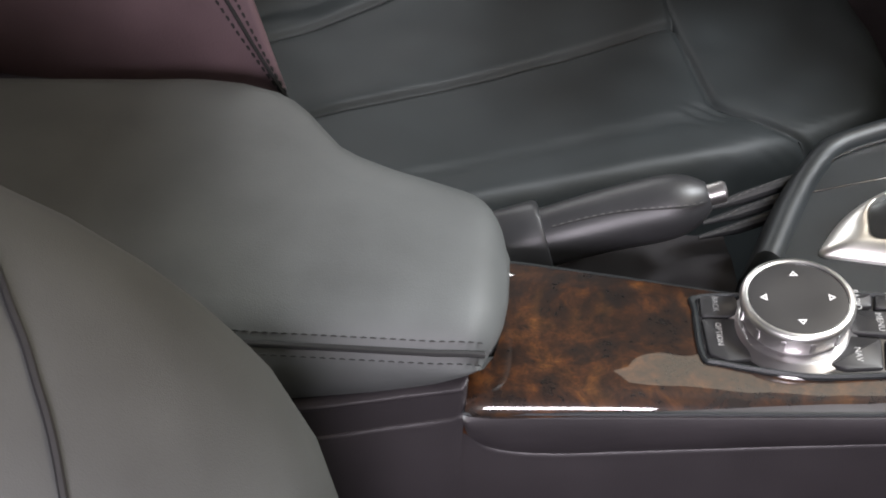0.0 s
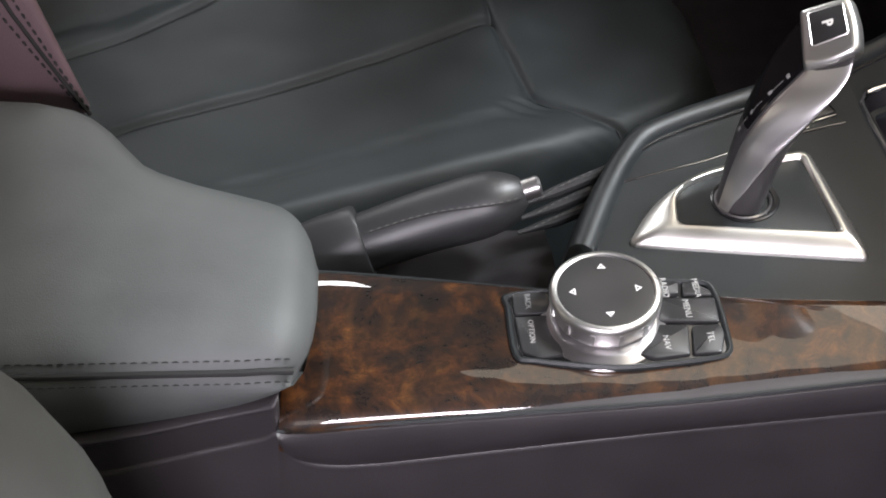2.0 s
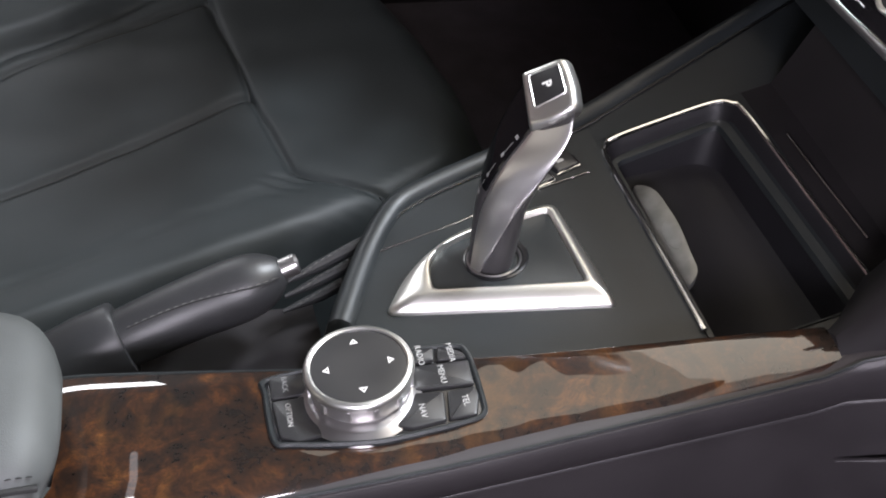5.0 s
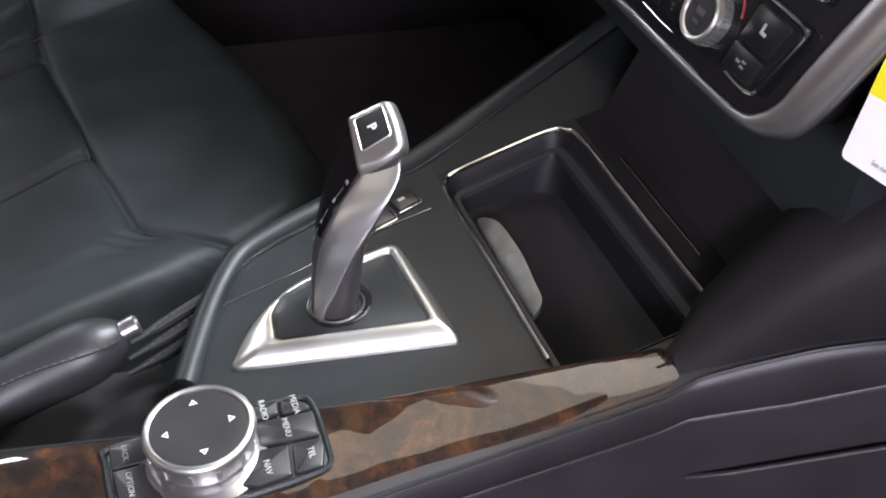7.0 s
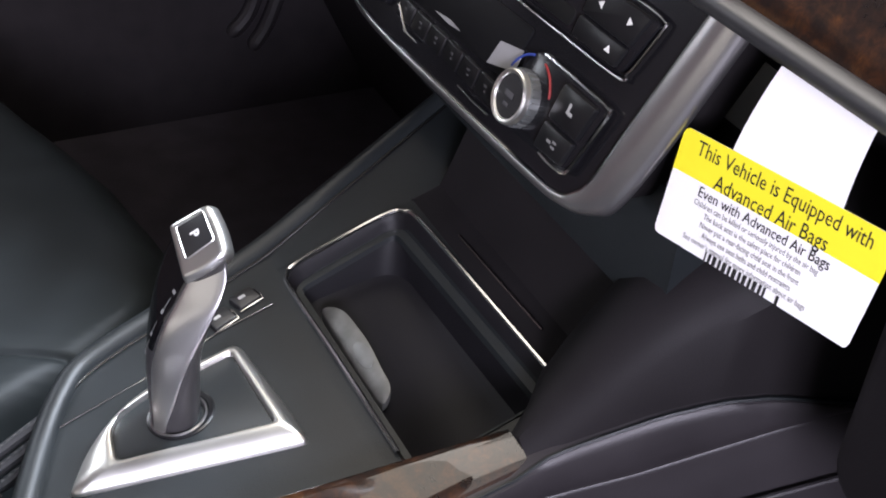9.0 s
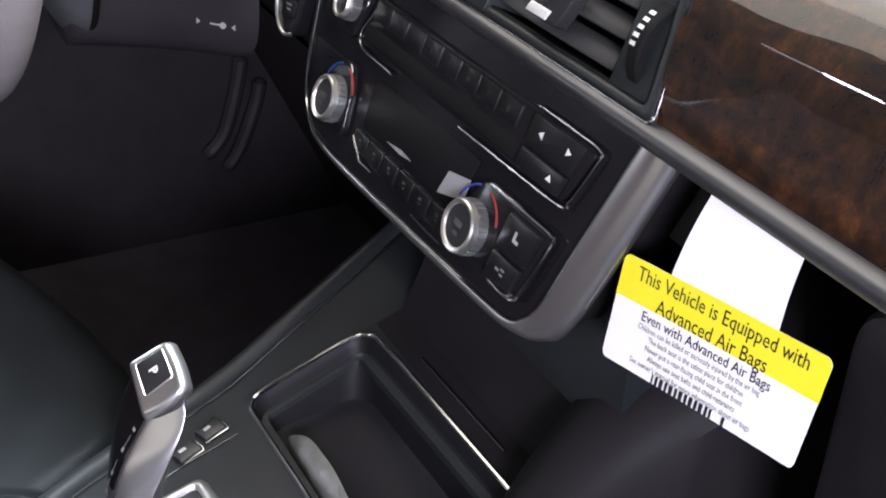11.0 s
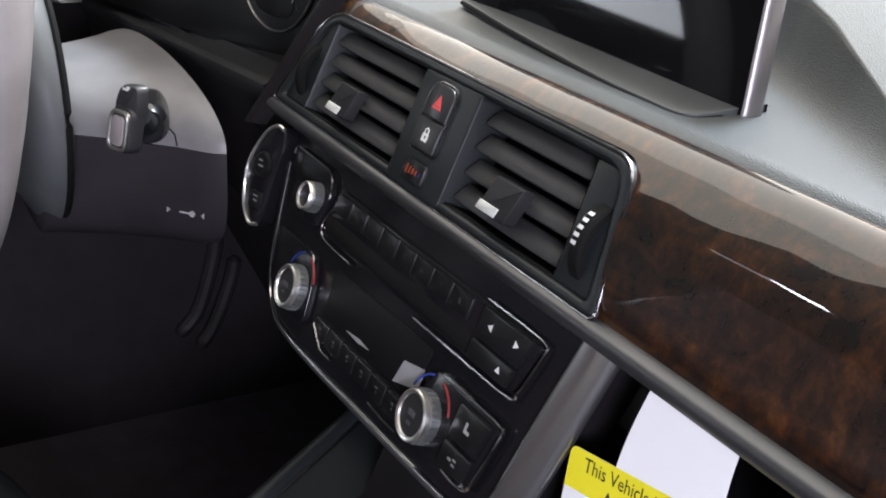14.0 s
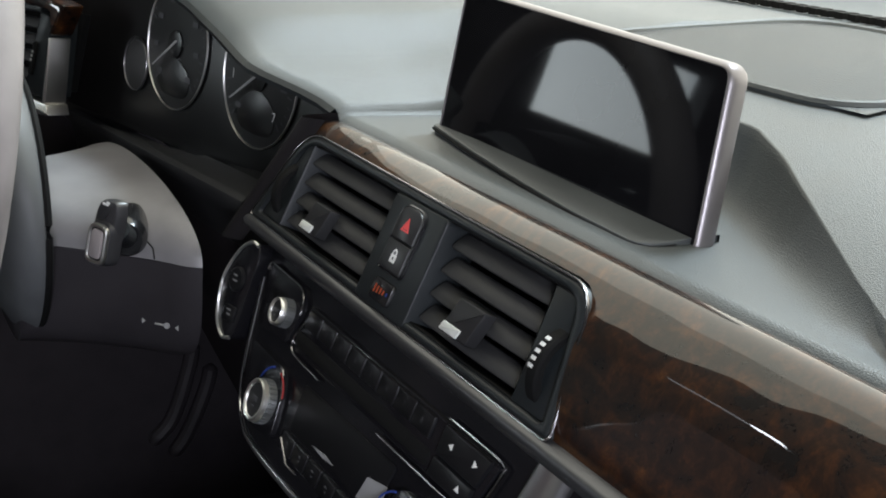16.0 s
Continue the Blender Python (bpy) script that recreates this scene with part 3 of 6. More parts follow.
def build_tray():
    tray = thing("storage_tray", (0.385, 0.475, 0.31), "deep black storage tray with a chrome rim in the console", "tray")
    rim = round_poly([(0.3465, 0.375), (0.3425, 0.553), (0.424, 0.5585), (0.4305, 0.375)], [0.001, 0.014, 0.016, 0.001], 6)
    low = round_poly([(0.352, 0.375), (0.350, 0.545), (0.418, 0.549), (0.424, 0.375)], [0.001, 0.016, 0.02, 0.001], 6)
    rows = [[con(x, y, 0.001) for x, y in rim], [con(x, y, -0.004) for x, y in inset(rim, 0.003)], [Vector((x, y, 0.343 + 0.12 * (x - 0.35))) for x, y in low], [Vector((x, y, 0.340 + 0.12 * (x - 0.35))) for x, y in inset(low, 0.005)]]
    bm = loft(rows, caps=False)
    bm.faces.ensure_lookup_table()
    bm.faces.new([v for v in bm.verts][-len(low):])
    flange = loft([[con(x, y, 0.0002) for x, y in rim], [con(x, y, -0.0004) for x, y in inset(rim, -0.004)], [con(x, y, -0.0006) for x, y in inset(rim, -0.012)]], caps=False)
    part("flange", flange, PLASTIC, tray)
    part("basin", bm, BASIN, tray, "black rubber-lined basin")
    part("ledge", loft([[con(x, y, -0.0035) for x, y in inset(rim, 0.0022)], [con(x, y, -0.0085) for x, y in inset(rim, 0.0040)], [con(x, y, -0.0092) for x, y in inset(rim, 0.0085)], [con(x, y, -0.0125) for x, y in inset(rim, 0.0095)]], caps=False), PLASTIC, tray, "", angle=40)
    line = [con(x, y, 0.0015) for x, y in spline([(0.3462, 0.392), (0.3445, 0.47), (0.3425, 0.537), (0.3448, 0.5495), (0.352, 0.5555), (0.385, 0.5575), (0.412, 0.5575), (0.4215, 0.552), (0.4258, 0.538), (0.4280, 0.46), (0.4300, 0.385)], 8)]
    part("rim", tube(line, 0.0016, 8), CHROME, tray, "thin chrome rim")
    part("cover_edge", tube([con(x, y, 0.002) for x, y in ((0.4380, 0.510), (0.4388, 0.47), (0.4402, 0.416))], 0.0009, 6), DARK_CHROME, tray)
    # lens-shaped metal insert with a bright raised centre, lying on the basin's floor
    outer = [(0.3590, 0.5290), (0.3640, 0.5282), (0.3688, 0.5180), (0.3702, 0.5010), (0.3706, 0.4850), (0.3692, 0.4640), (0.3676, 0.4475), (0.3602, 0.4418), (0.3588, 0.4560), (0.3580, 0.4780), (0.3584, 0.5080)]
    fr = lambda u, v, n: Vector((u, v, 0.3400 + 0.62 * (u - 0.3585) + n))
    part("insert", prism(spline(outer, 4, True), 0.0030, 0.0085, fr, 0.0008), INSERT, tray, "dull metal insert on the tray floor")
    part("insert_dome", lathe([(0.0120, 0.0078), (0.0112, 0.0087), (0.006, 0.0090), (0.0004, 0.0091)], lambda u, v, n: fr(0.3648 + (u - 0.3648) * 0.36, v, n), 0.3648, 0.4800, 28), INSERT, tray, "dull raised centre")
    return tray


build_tray()


def build_wood():
    wood = thing("console_wood_trim", (0.2, 0.37, 0.32), "glossy burl walnut trim strip along the console", "trim")
    rows = []

    def top(x):
        return 0.310 + 0.154 * x + curve_at([(0.0, 0.0205), (0.03, 0.0199), (0.06, 0.0186), (0.09, 0.0169), (0.12, 0.0149), (0.15, 0.0129), (0.18, 0.0114), (0.21, 0.0108), (0.24, 0.0114), (0.27, 0.0130), (0.30, 0.0152), (0.33, 0.0174), (0.36, 0.0194), (0.3915, 0.0208)], x)

    for x in steps(0.0148, 0.3915, 90):
        yi, yo, t = curve_at(WOOD_IN, x), curve_at([(0.0, 0.3360), (0.04, 0.3362), (0.14, 0.3380), (0.237, 0.3390), (0.30, 0.3383), (0.39, 0.3390)], x), top(x)
        w = curve_at([(0.0148, 0.0105), (0.08, 0.0070), (0.145, 0.0012), (0.39, 0.0012)], x)
        if x < 0.018:
            t -= 0.0015 * ((0.018 - x) / 0.0032) ** 2
        rows.append([Vector((x, y, t + h)) for y, h in ((yo, -0.0175), (yo - 0.0003, -0.0130), (yo + 0.0003, -0.0090), (yo + 0.0015, -0.0060), (yo + 0.0034, -0.0036), (yo + 0.0062, -0.0016), (yo + 0.0100, -0.0004), (yo + 0.0150, 0.0), (0.362, 0.0), (yi - 0.006 - w, 0.0), (yi - 0.005 - w, -0.0001), (yi - 0.0024, -0.0001 - 0.115 * w), (yi - 0.0010, -0.0008 - 0.115 * w), (yi - 0.0002, -0.0022 - 0.115 * w), (yi, -0.0050), (yi, -0.03), (yo + 0.003, -0.03))])
    part("veneer", loft(rows), WOOD, wood, "", angle=50)
    part("inner_bead", tube([Vector((x, curve_at(WOOD_IN, x) + 0.002, top(x) - 0.0062)) for x in steps(0.0, 0.155, 20)], 0.0022, 8), PLASTIC, wood)
    return wood


build_wood()


# ---- rotary controller ----
CONM = basis((0.0, 0.0, 0.332), (0, -1, 0), (1, 0, 0.154))
cfr = on(CONM)


def build_controller():
    ctrl = thing("rotary_controller", (0.167, 0.391, 0.34), "black rotary controller with silver rings and menu buttons", "controller")
    m = basis((0.1707, 0.3915, 0.3342), (0, -1, 0), (1, 0, 0.115))
    G = 1.085
    m = m @ Matrix.Diagonal((G, G, 1.0, 1.0))
    fr = on(m)
    pad = [(-0.0150, -0.0430), (-0.0060, -0.0438), (0.0215, -0.0425), (0.0262, -0.0330), (0.0315, -0.0080), (0.0330, 0.0090), (0.0312, 0.0400), (0.0282, 0.0508), (0.0171, 0.0530), (-0.0095, 0.0522), (-0.0165, 0.0450), (-0.0178, 0.0200), (-0.0172, -0.0200)]
    pad = spline(pad, 4, True)
    part("pad", prism(pad, -0.01, 0.0152, fr, 0.0015), PLASTIC_GLOSS, ctrl, "glossy black button pad")
    part("pad_rim", ringed(pad, inset(pad, 0.0026), 0.008, 0.0168, fr, 0.0010), PLASTIC, ctrl)
    # buttons ahead of the knob: two rows of three, and two behind it
    keys = (("MEDIA", ((-0.0150, 0.0378), (-0.0068, 0.0362), (-0.0052, 0.0498), (-0.0090, 0.0495), (-0.0140, 0.0430))), ("MENU", ((-0.0060, 0.0240), (0.0080, 0.0225), (0.0106, 0.0500), (-0.0045, 0.0505))), ("TEL", ((0.0118, 0.0370), (0.0278, 0.0345), (0.0280, 0.0470), (0.0170, 0.0505), (0.0118, 0.0500))), ("RADIO", ((-0.0155, 0.0220), (-0.0072, 0.0225), (-0.0075, 0.0352), (-0.0155, 0.0366))), ("NAV", ((0.0095, 0.0225), (0.0262, 0.0115), (0.0290, 0.0180), (0.0280, 0.0334), (0.0115, 0.0356))))
    for word, poly in keys:
        u, v = sum(q[0] for q in poly) / len(poly), sum(q[1] for q in poly) / len(poly)
        k = part("button", prism(round_poly(poly, 0.0014, 3), 0.012, 0.0174, fr, 0.0013), KEY_BLACK, ctrl)
        letters("print", word, 0.0040, m, u, v, 0.0176, GREY_PRINT, k)
    for word, poly in (("BACK", ((-0.0145, -0.0400), (-0.0015, -0.0402), (-0.0015, -0.0225), (-0.0145, -0.0235))), ("OPTION", ((-0.0005, -0.0402), (0.0205, -0.0388), (0.0245, -0.0310), (0.0235, -0.0205), (-0.0005, -0.0225)))):
        k = part("button", prism(round_poly(poly, 0.0016, 3), 0.012, 0.0168, fr, 0.0012), KEY_BLACK, ctrl)
        letters("print", word, 0.0036, m, -0.0088 if word == "BACK" else 0.0092, -0.0333, 0.0170, GREY_PRINT if word == "OPTION" else DIM_WHITE, k)
    part("knob_base", lathe([(0.0292, 0.002), (0.0292, 0.0122), (0.0284, 0.0146), (0.0270, 0.0158), (0.0252, 0.0166), (0.0238, 0.0180), (0.0226, 0.0184)], fr, 0.0042, -0.0010, 56), SATIN_DARK, ctrl, "bright silver base ring")
    knob = part("knob", lathe([(0.0222, 0.0165), (0.0226, 0.0180), (0.0222, 0.0192), (0.0232, 0.0205), (0.0236, 0.028), (0.0238, 0.0306), (0.0226, 0.0312)], fr, 0.0, 0.0, 64), GUNMETAL, ctrl, "notched smoked silver grip")
    for k in range(12):
        a = 2 * math.pi * (k + 0.3) / 12
        c, s = math.cos(a), math.sin(a)
        part("grip_notch", prism([(0.0230 * c - 0.0012 * s, 0.0230 * s + 0.0012 * c), (0.0230 * c + 0.0012 * s, 0.0230 * s - 0.0012 * c), (0.0243 * c + 0.0010 * s, 0.0243 * s - 0.0010 * c), (0.0243 * c - 0.0010 * s, 0.0243 * s + 0.0010 * c)], 0.0212, 0.0272, fr, 0.0004), GUNMETAL, knob)
    part("ring", lathe([(0.0236, 0.0275), (0.0245, 0.0284), (0.0248, 0.0300), (0.0244, 0.0316), (0.0234, 0.0326), (0.0222, 0.0328), (0.0214, 0.0322), (0.0214, 0.0300)], fr, 0, 0, 64, False), SILVER, knob, "bright satin ring")
    part("cap", lathe([(0.0216, 0.030), (0.0215, 0.0316), (0.0195, 0.0319), (0.010, 0.0315), (0.0005, 0.0313)], fr, 0, 0, 48), KEY_BLACK, knob, "matt black top")
    for a in range(4):
        t = radians(90 * a)
        c, s = math.cos(t), math.sin(t)
        tri = [(0.0160, 0.0), (0.0132, 0.0019), (0.0132, -0.0019)]
        hole = [(0.0152, 0.0), (0.0137, 0.0010), (0.0137, -0.0010)]
        part("arrow", ringed([(x * c - y * s, x * s + y * c) for x, y in tri], [(x * c - y * s, x * s + y * c) for x, y in hole], 0.0318, 0.0322, fr), WHITE, knob, smooth=False)


build_controller()


# ---- gear lever ----
def build_gear():
    gear = thing("gear_lever", (0.255, 0.468, 0.35), "smoked metal gear lever with a park button in a satin surround", "gear lever")

    def fr(u, v, n=0.0):
        return con(u, v, n)

    outer = round_poly([(0.1915, 0.4480), (0.3100, 0.4215), (0.3085, 0.4450), (0.3005, 0.5085), (0.2410, 0.5010), (0.2080, 0.4760)], [0.006, 0.004, 0.03, 0.007, 0.02, 0.02], 6)
    inner = round_poly([(0.2175, 0.4525), (0.2975, 0.4365), (0.2968, 0.4500), (0.2940, 0.4985), (0.2420, 0.4905), (0.2205, 0.4800)], [0.005, 0.004, 0.010, 0.005, 0.012, 0.012], 6)

    def between(k, h):
        return [fr(*[a * k + b * (1 - k) for a, b in zip(q, p)], h) for p, q in zip(outer, inner)]

    rows = [between(0.0, -0.002), between(0.0, 0.0010), between(0.05, 0.0026), between(0.22, 0.0050), between(0.5, 0.0078), between(0.78, 0.0094), between(0.93, 0.0096), between(1.0, 0.0088), [fr(*p, 0.0020) for p in inset(inner, 0.0012)]]
    part("surround", loft(rows, caps=False), SATIN, gear, "satin silver surround", angle=75)
    part("plate", prism(inset(inner, 0.0006), 0.0, 0.0066, fr, 0.0003), PLASTIC, gear, "black plate")
    part("collar", lathe([(0.0178, 0.005), (0.0178, 0.0074), (0.0168, 0.0080), (0.0145, 0.0078), (0.0135, 0.0040)], fr, 0.2560, 0.4690, 40), PLASTIC_GLOSS, gear)
    part("collar_ring", lathe([(0.0152, 0.006), (0.0150, 0.0082), (0.0143, 0.0088), (0.0136, 0.0082), (0.0134, 0.006)], fr, 0.2545, 0.4680, 40, False), SATIN_DARK, gear, "grey base ring")
    # sections from the base to the head: centre, turn from level to the head's plane, half length ahead and half width
    ends = [(Vector((0.866, -0.5, 0.0)), Vector((0.5, 0.866, 0.0))), (Vector((0.735, -0.43, 0.525)).normalized(), Vector((0.04, 0.912, 0.407)).normalized())]
    KEYS = [(0.2530, 0.4690, 0.345, 0.0, 0.0122, 0.0122), (0.2538, 0.4702, 0.362, 0.05, 0.0126, 0.0128), (0.2546, 0.4716, 0.380, 0.15, 0.0134, 0.0134), (0.2562, 0.4722, 0.399, 0.32, 0.0146, 0.0142), (0.2604, 0.4730, 0.416, 0.55, 0.0162, 0.0152), (0.2660, 0.4748, 0.431, 0.75, 0.0172, 0.0160), (0.2722, 0.4782, 0.4440, 0.92, 0.0160, 0.0165), (0.2752, 0.4803, 0.4520, 1.0, 0.0126, 0.0158)]
    sp = spline(KEYS, 6)
    n = len(sp)

    def smooth_at(a, b, x):
        t = max(0.0, min(1.0, (x - a) / (b - a)))
        return t * t * (3 - 2 * t)

    def skin(i, deg, out=0.0):
        x, y, z, turn, a, b = sp[i]
        c, s = math.cos(radians(deg)), math.sin(radians(deg))
        k = 0.80 - 0.30 * smooth_at(0.38, 0.45, z)
        ahead, side = (ends[0][j].lerp(ends[1][j], turn).normalized() for j in (0, 1))
        return Vector((x, y, z)) + ahead * (a + out) * math.copysign(abs(c) ** k, c) + side * (b + out) * math.copysign(abs(s) ** k, s)

    part("stem", loft([[skin(i, d) for d in steps(0, 360, 48)[:-1]] for i in range(n)]), GREY_STEM, gear, "dark grey stem", angle=60)
    edge = spline([(0.345, 232), (0.370, 231), (0.390, 231), (0.412, 229), (0.430, 227), (0.452, 225)], 5)
    ridge = spline([(0.345, 258), (0.362, 268), (0.380, 284), (0.399, 298), (0.416, 306), (0.432, 311), (0.452, 314)], 5)

    def band(i, k, a0, a1, out):
        d = a0 + (a1 - a0) * k
        lip = max(0.0, abs(2 * k - 1) - 0.84) / 0.16
        return skin(i, d, out * (1 - lip * lip) - 0.0006 * lip * lip)

    part("shell", sheet(lambda i, k: band(int(i), k, curve_at(edge, sp[int(i)][2]), curve_at(ridge, sp[int(i)][2]), 0.0010), list(range(n)), steps(0, 1, 22)), GUNMETAL, gear, "smoked silver metal shell", angle=70)
    first = next(i for i in range(n) if sp[i][2] > 0.4085)
    face = part("face", sheet(lambda i, k: band(int(i), k, 128, curve_at(edge, sp[int(i)][2]) - 2, 0.0007), list(range(first, n)), steps(0, 1, 16)), FACE_GLOSS, gear, "glossy black indicator face", angle=70)
    for i, w in ((n - 23, 5.0), (n - 18, 3.5), (n - 12, 3.5), (n - 7, 5.0)):
        part("print", loft([[skin(j, 203 + s * w, 0.0012) for s in (-1, 1)] for j in (i, i + 1)], closed=False), DIM_WHITE, face, smooth=False)
        if i < n - 7:
            part("print", loft([[skin(j, 203 + s * 0.8, 0.0012) for s in (-1, 1)] for j in range(i + 1, i + 5)], closed=False), DIM_WHITE, face, smooth=False)
    # head: bright frame, longer towards the passenger, round a sunk park button
    hm = basis((0.2748, 0.4842, 0.4566), (-0.04, -0.912, -0.407), (0.735, -0.43, 0.525))
    hf = on(hm)

    def lid(grow, h, r=0.0035):
        q = [(-0.0128 - grow, -0.0122 - grow), (-0.0122 - grow, 0.0108 + grow), (0.0035, 0.0132 + grow), (0.0168 + grow, 0.0122 + grow), (0.0196 + grow, -0.0010), (0.0180 + grow, -0.0132 - grow)]
        return [hf(u, v, h) for u, v in round_poly(q, [0.0022, 0.0045, 0.006, 0.0045, 0.006, 0.0022], 5)]

    part("head_frame", loft([lid(0.0016, -0.0060), lid(0.0015, -0.0035), lid(0.0010, -0.0012), lid(0.0003, 0.0005), lid(-0.0008, 0.0014), lid(-0.0022, 0.0016)]), SILVER, gear, "bright metal head", angle=50)
    well = round_poly([(-0.0092, -0.0082), (-0.0088, 0.0080), (0.0076, 0.0092), (0.0092, -0.0078)], 0.0010, 3)
    part("button_well", ringed(inset(well, -0.0009), well, 0.0, 0.0021, hf, 0.0004), SILVER, gear)
    btn = part("park_button", prism(well, -0.002, 0.0019, hf, 0.0004), KEY_BLACK, gear, "black park button")
    letters("print", "P", 0.0070, hm, -0.0006, 0.0004, 0.0021, WHITE, btn, bold=0.0003)


build_gear()


def build_switches():
    bank = thing("drive_mode_switches", (0.285, 0.522, 0.35), "small black drive mode switches beside the gear lever", "switch")
    for x, y in ((0.2985, 0.5345), (0.3165, 0.5440)):
        f = on(basis(con(x, y, 0.0), (0.95, 0.31, 0.147), (-0.31, 0.95, 0)))
        b = part("switch", prism(rrect(0, 0, 0.0155, 0.0125, 0.0015), -0.003, 0.0030, f, 0.0012), KEY_BLACK, bank)
        part("chrome_edge", tube([f(-0.0085, -0.0072, 0.0012), f(0.0076, -0.0072, 0.0012), f(0.0086, -0.0045, 0.0012), f(0.0086, 0.0020, 0.0012)], 0.0007, 6), CHROME, b)
        bars("print", [(-0.0015, 0.001, 0.0045, 0.0022)], 0.0031, f, GREY_PRINT, b)
    part("edge", tube([con(0.272, 0.5195, 0.0006), con(0.296, 0.5255, 0.0006), con(0.329, 0.532, 0.0006)], 0.0005, 6), DARK_CHROME, bank)
    part("joint_line", tube([con(x, y, 0.0004) for x, y in ((0.196, 0.4985), (0.2451, 0.5105), (0.272, 0.5195))], 0.0005, 5), DARK_CHROME, bank)


build_switches()


# ---- armrest ----
def build_armrest():
    arm = thing("armrest", (-0.1, 0.41, 0.33), "padded dark grey leather armrest with double stitching", "armrest")
    near = [(-0.40, 0.338), (-0.09, 0.3435), (0.0, 0.347), (0.018, 0.349), (0.027, 0.354), (0.031, 0.362)]
    far = [(-0.40, 0.500), (-0.25, 0.512), (-0.17, 0.522), (-0.145, 0.5260), (-0.120, 0.5250), (-0.100, 0.5195), (-0.088, 0.5120), (-0.077, 0.5000), (-0.067, 0.4860), (-0.059, 0.4765), (-0.048, 0.4700), (-0.030, 0.4625), (-0.010, 0.4560), (0.010, 0.4495), (0.020, 0.4430), (0.027, 0.4345), (0.031, 0.422)]
    rows = []
    xs = steps(-0.40, 0.0, 40) + [0.006, 0.012, 0.017, 0.021, 0.0245, 0.0275, 0.0295, 0.031]
    for x in xs:
        a, b = curve_at(near, x), curve_at(far, x)
        w = b - a
        end = max(0.0, (x - 0.008) / 0.023)
        top = 0.3735 - 0.013 * end**2.6
        bot = 0.331 - 0.07 * max(0, -x - 0.02)
        sill = curve_at([(-0.40, 0.258), (-0.0787, 0.3222), (-0.0315, 0.3318), (0.0091, 0.3424), (0.018, 0.3455), (0.031, 0.3455)], x)
        st = top - 0.0135
        rows.append([Vector(p) for p in (
            (x, a + 0.002, sill - 0.001), (x, a - 0.0055, sill + 0.0002), (x, a - 0.0080, sill + 0.0030), (x, a - 0.0085, (sill + st) / 2), (x, a - 0.0062, st - 0.005), (x, a - 0.0042, st - 0.0018), (x, a - 0.0030, st - 0.0002), (x, a - 0.0022, st + 0.0016),
            (x, a + 0.000, st + 0.0050), (x, a + 0.005, top - 0.0048), (x, a + 0.013, top - 0.0016), (x, a + w * 0.30, top), (x, a + w * 0.55, top), (x, a + w * 0.75, top - 0.0004), (x, b - 0.016, top - 0.0012), (x, b - 0.007, top - 0.0042), (x, b - 0.001, top - 0.0105), (x, b + 0.001, top - 0.020), (x, b - 0.002, bot))])
    for r in rows:
        hi, lo = max(p.z for p in r), min(p.z for p in r)
        for p in r:
            p.x -= 0.017 * max(0.0, (p.x + 0.02) / 0.051) ** 2 * ((hi - p.z) / (hi - lo)) ** 1.3
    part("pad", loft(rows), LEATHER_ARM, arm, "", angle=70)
    # the dark piping groove and its two rows of stitches
    up, low, groove = [], [], []
    for x in steps(-0.40, 0.021, 60):
        a = curve_at(near, x)
        end = max(0.0, (x - 0.008) / 0.023)
        st = 0.3735 - 0.013 * end**2.6 - 0.0135
        up.append((x, a - 0.0006, st + 0.0046))
        low.append((x, a - 0.0060, st - 0.0046))
        groove.append((x, a - 0.0032, st - 0.0002))
    part("piping", tube(groove, 0.0017, 8), STITCH, arm, "dark seam piping")
    stitches("stitching", up, arm, STITCH, 0.0028, 0.0016, 0.0004)
    stitches("stitching", low, arm, STITCH, 0.0028, 0.0016, 0.0004)


build_armrest()


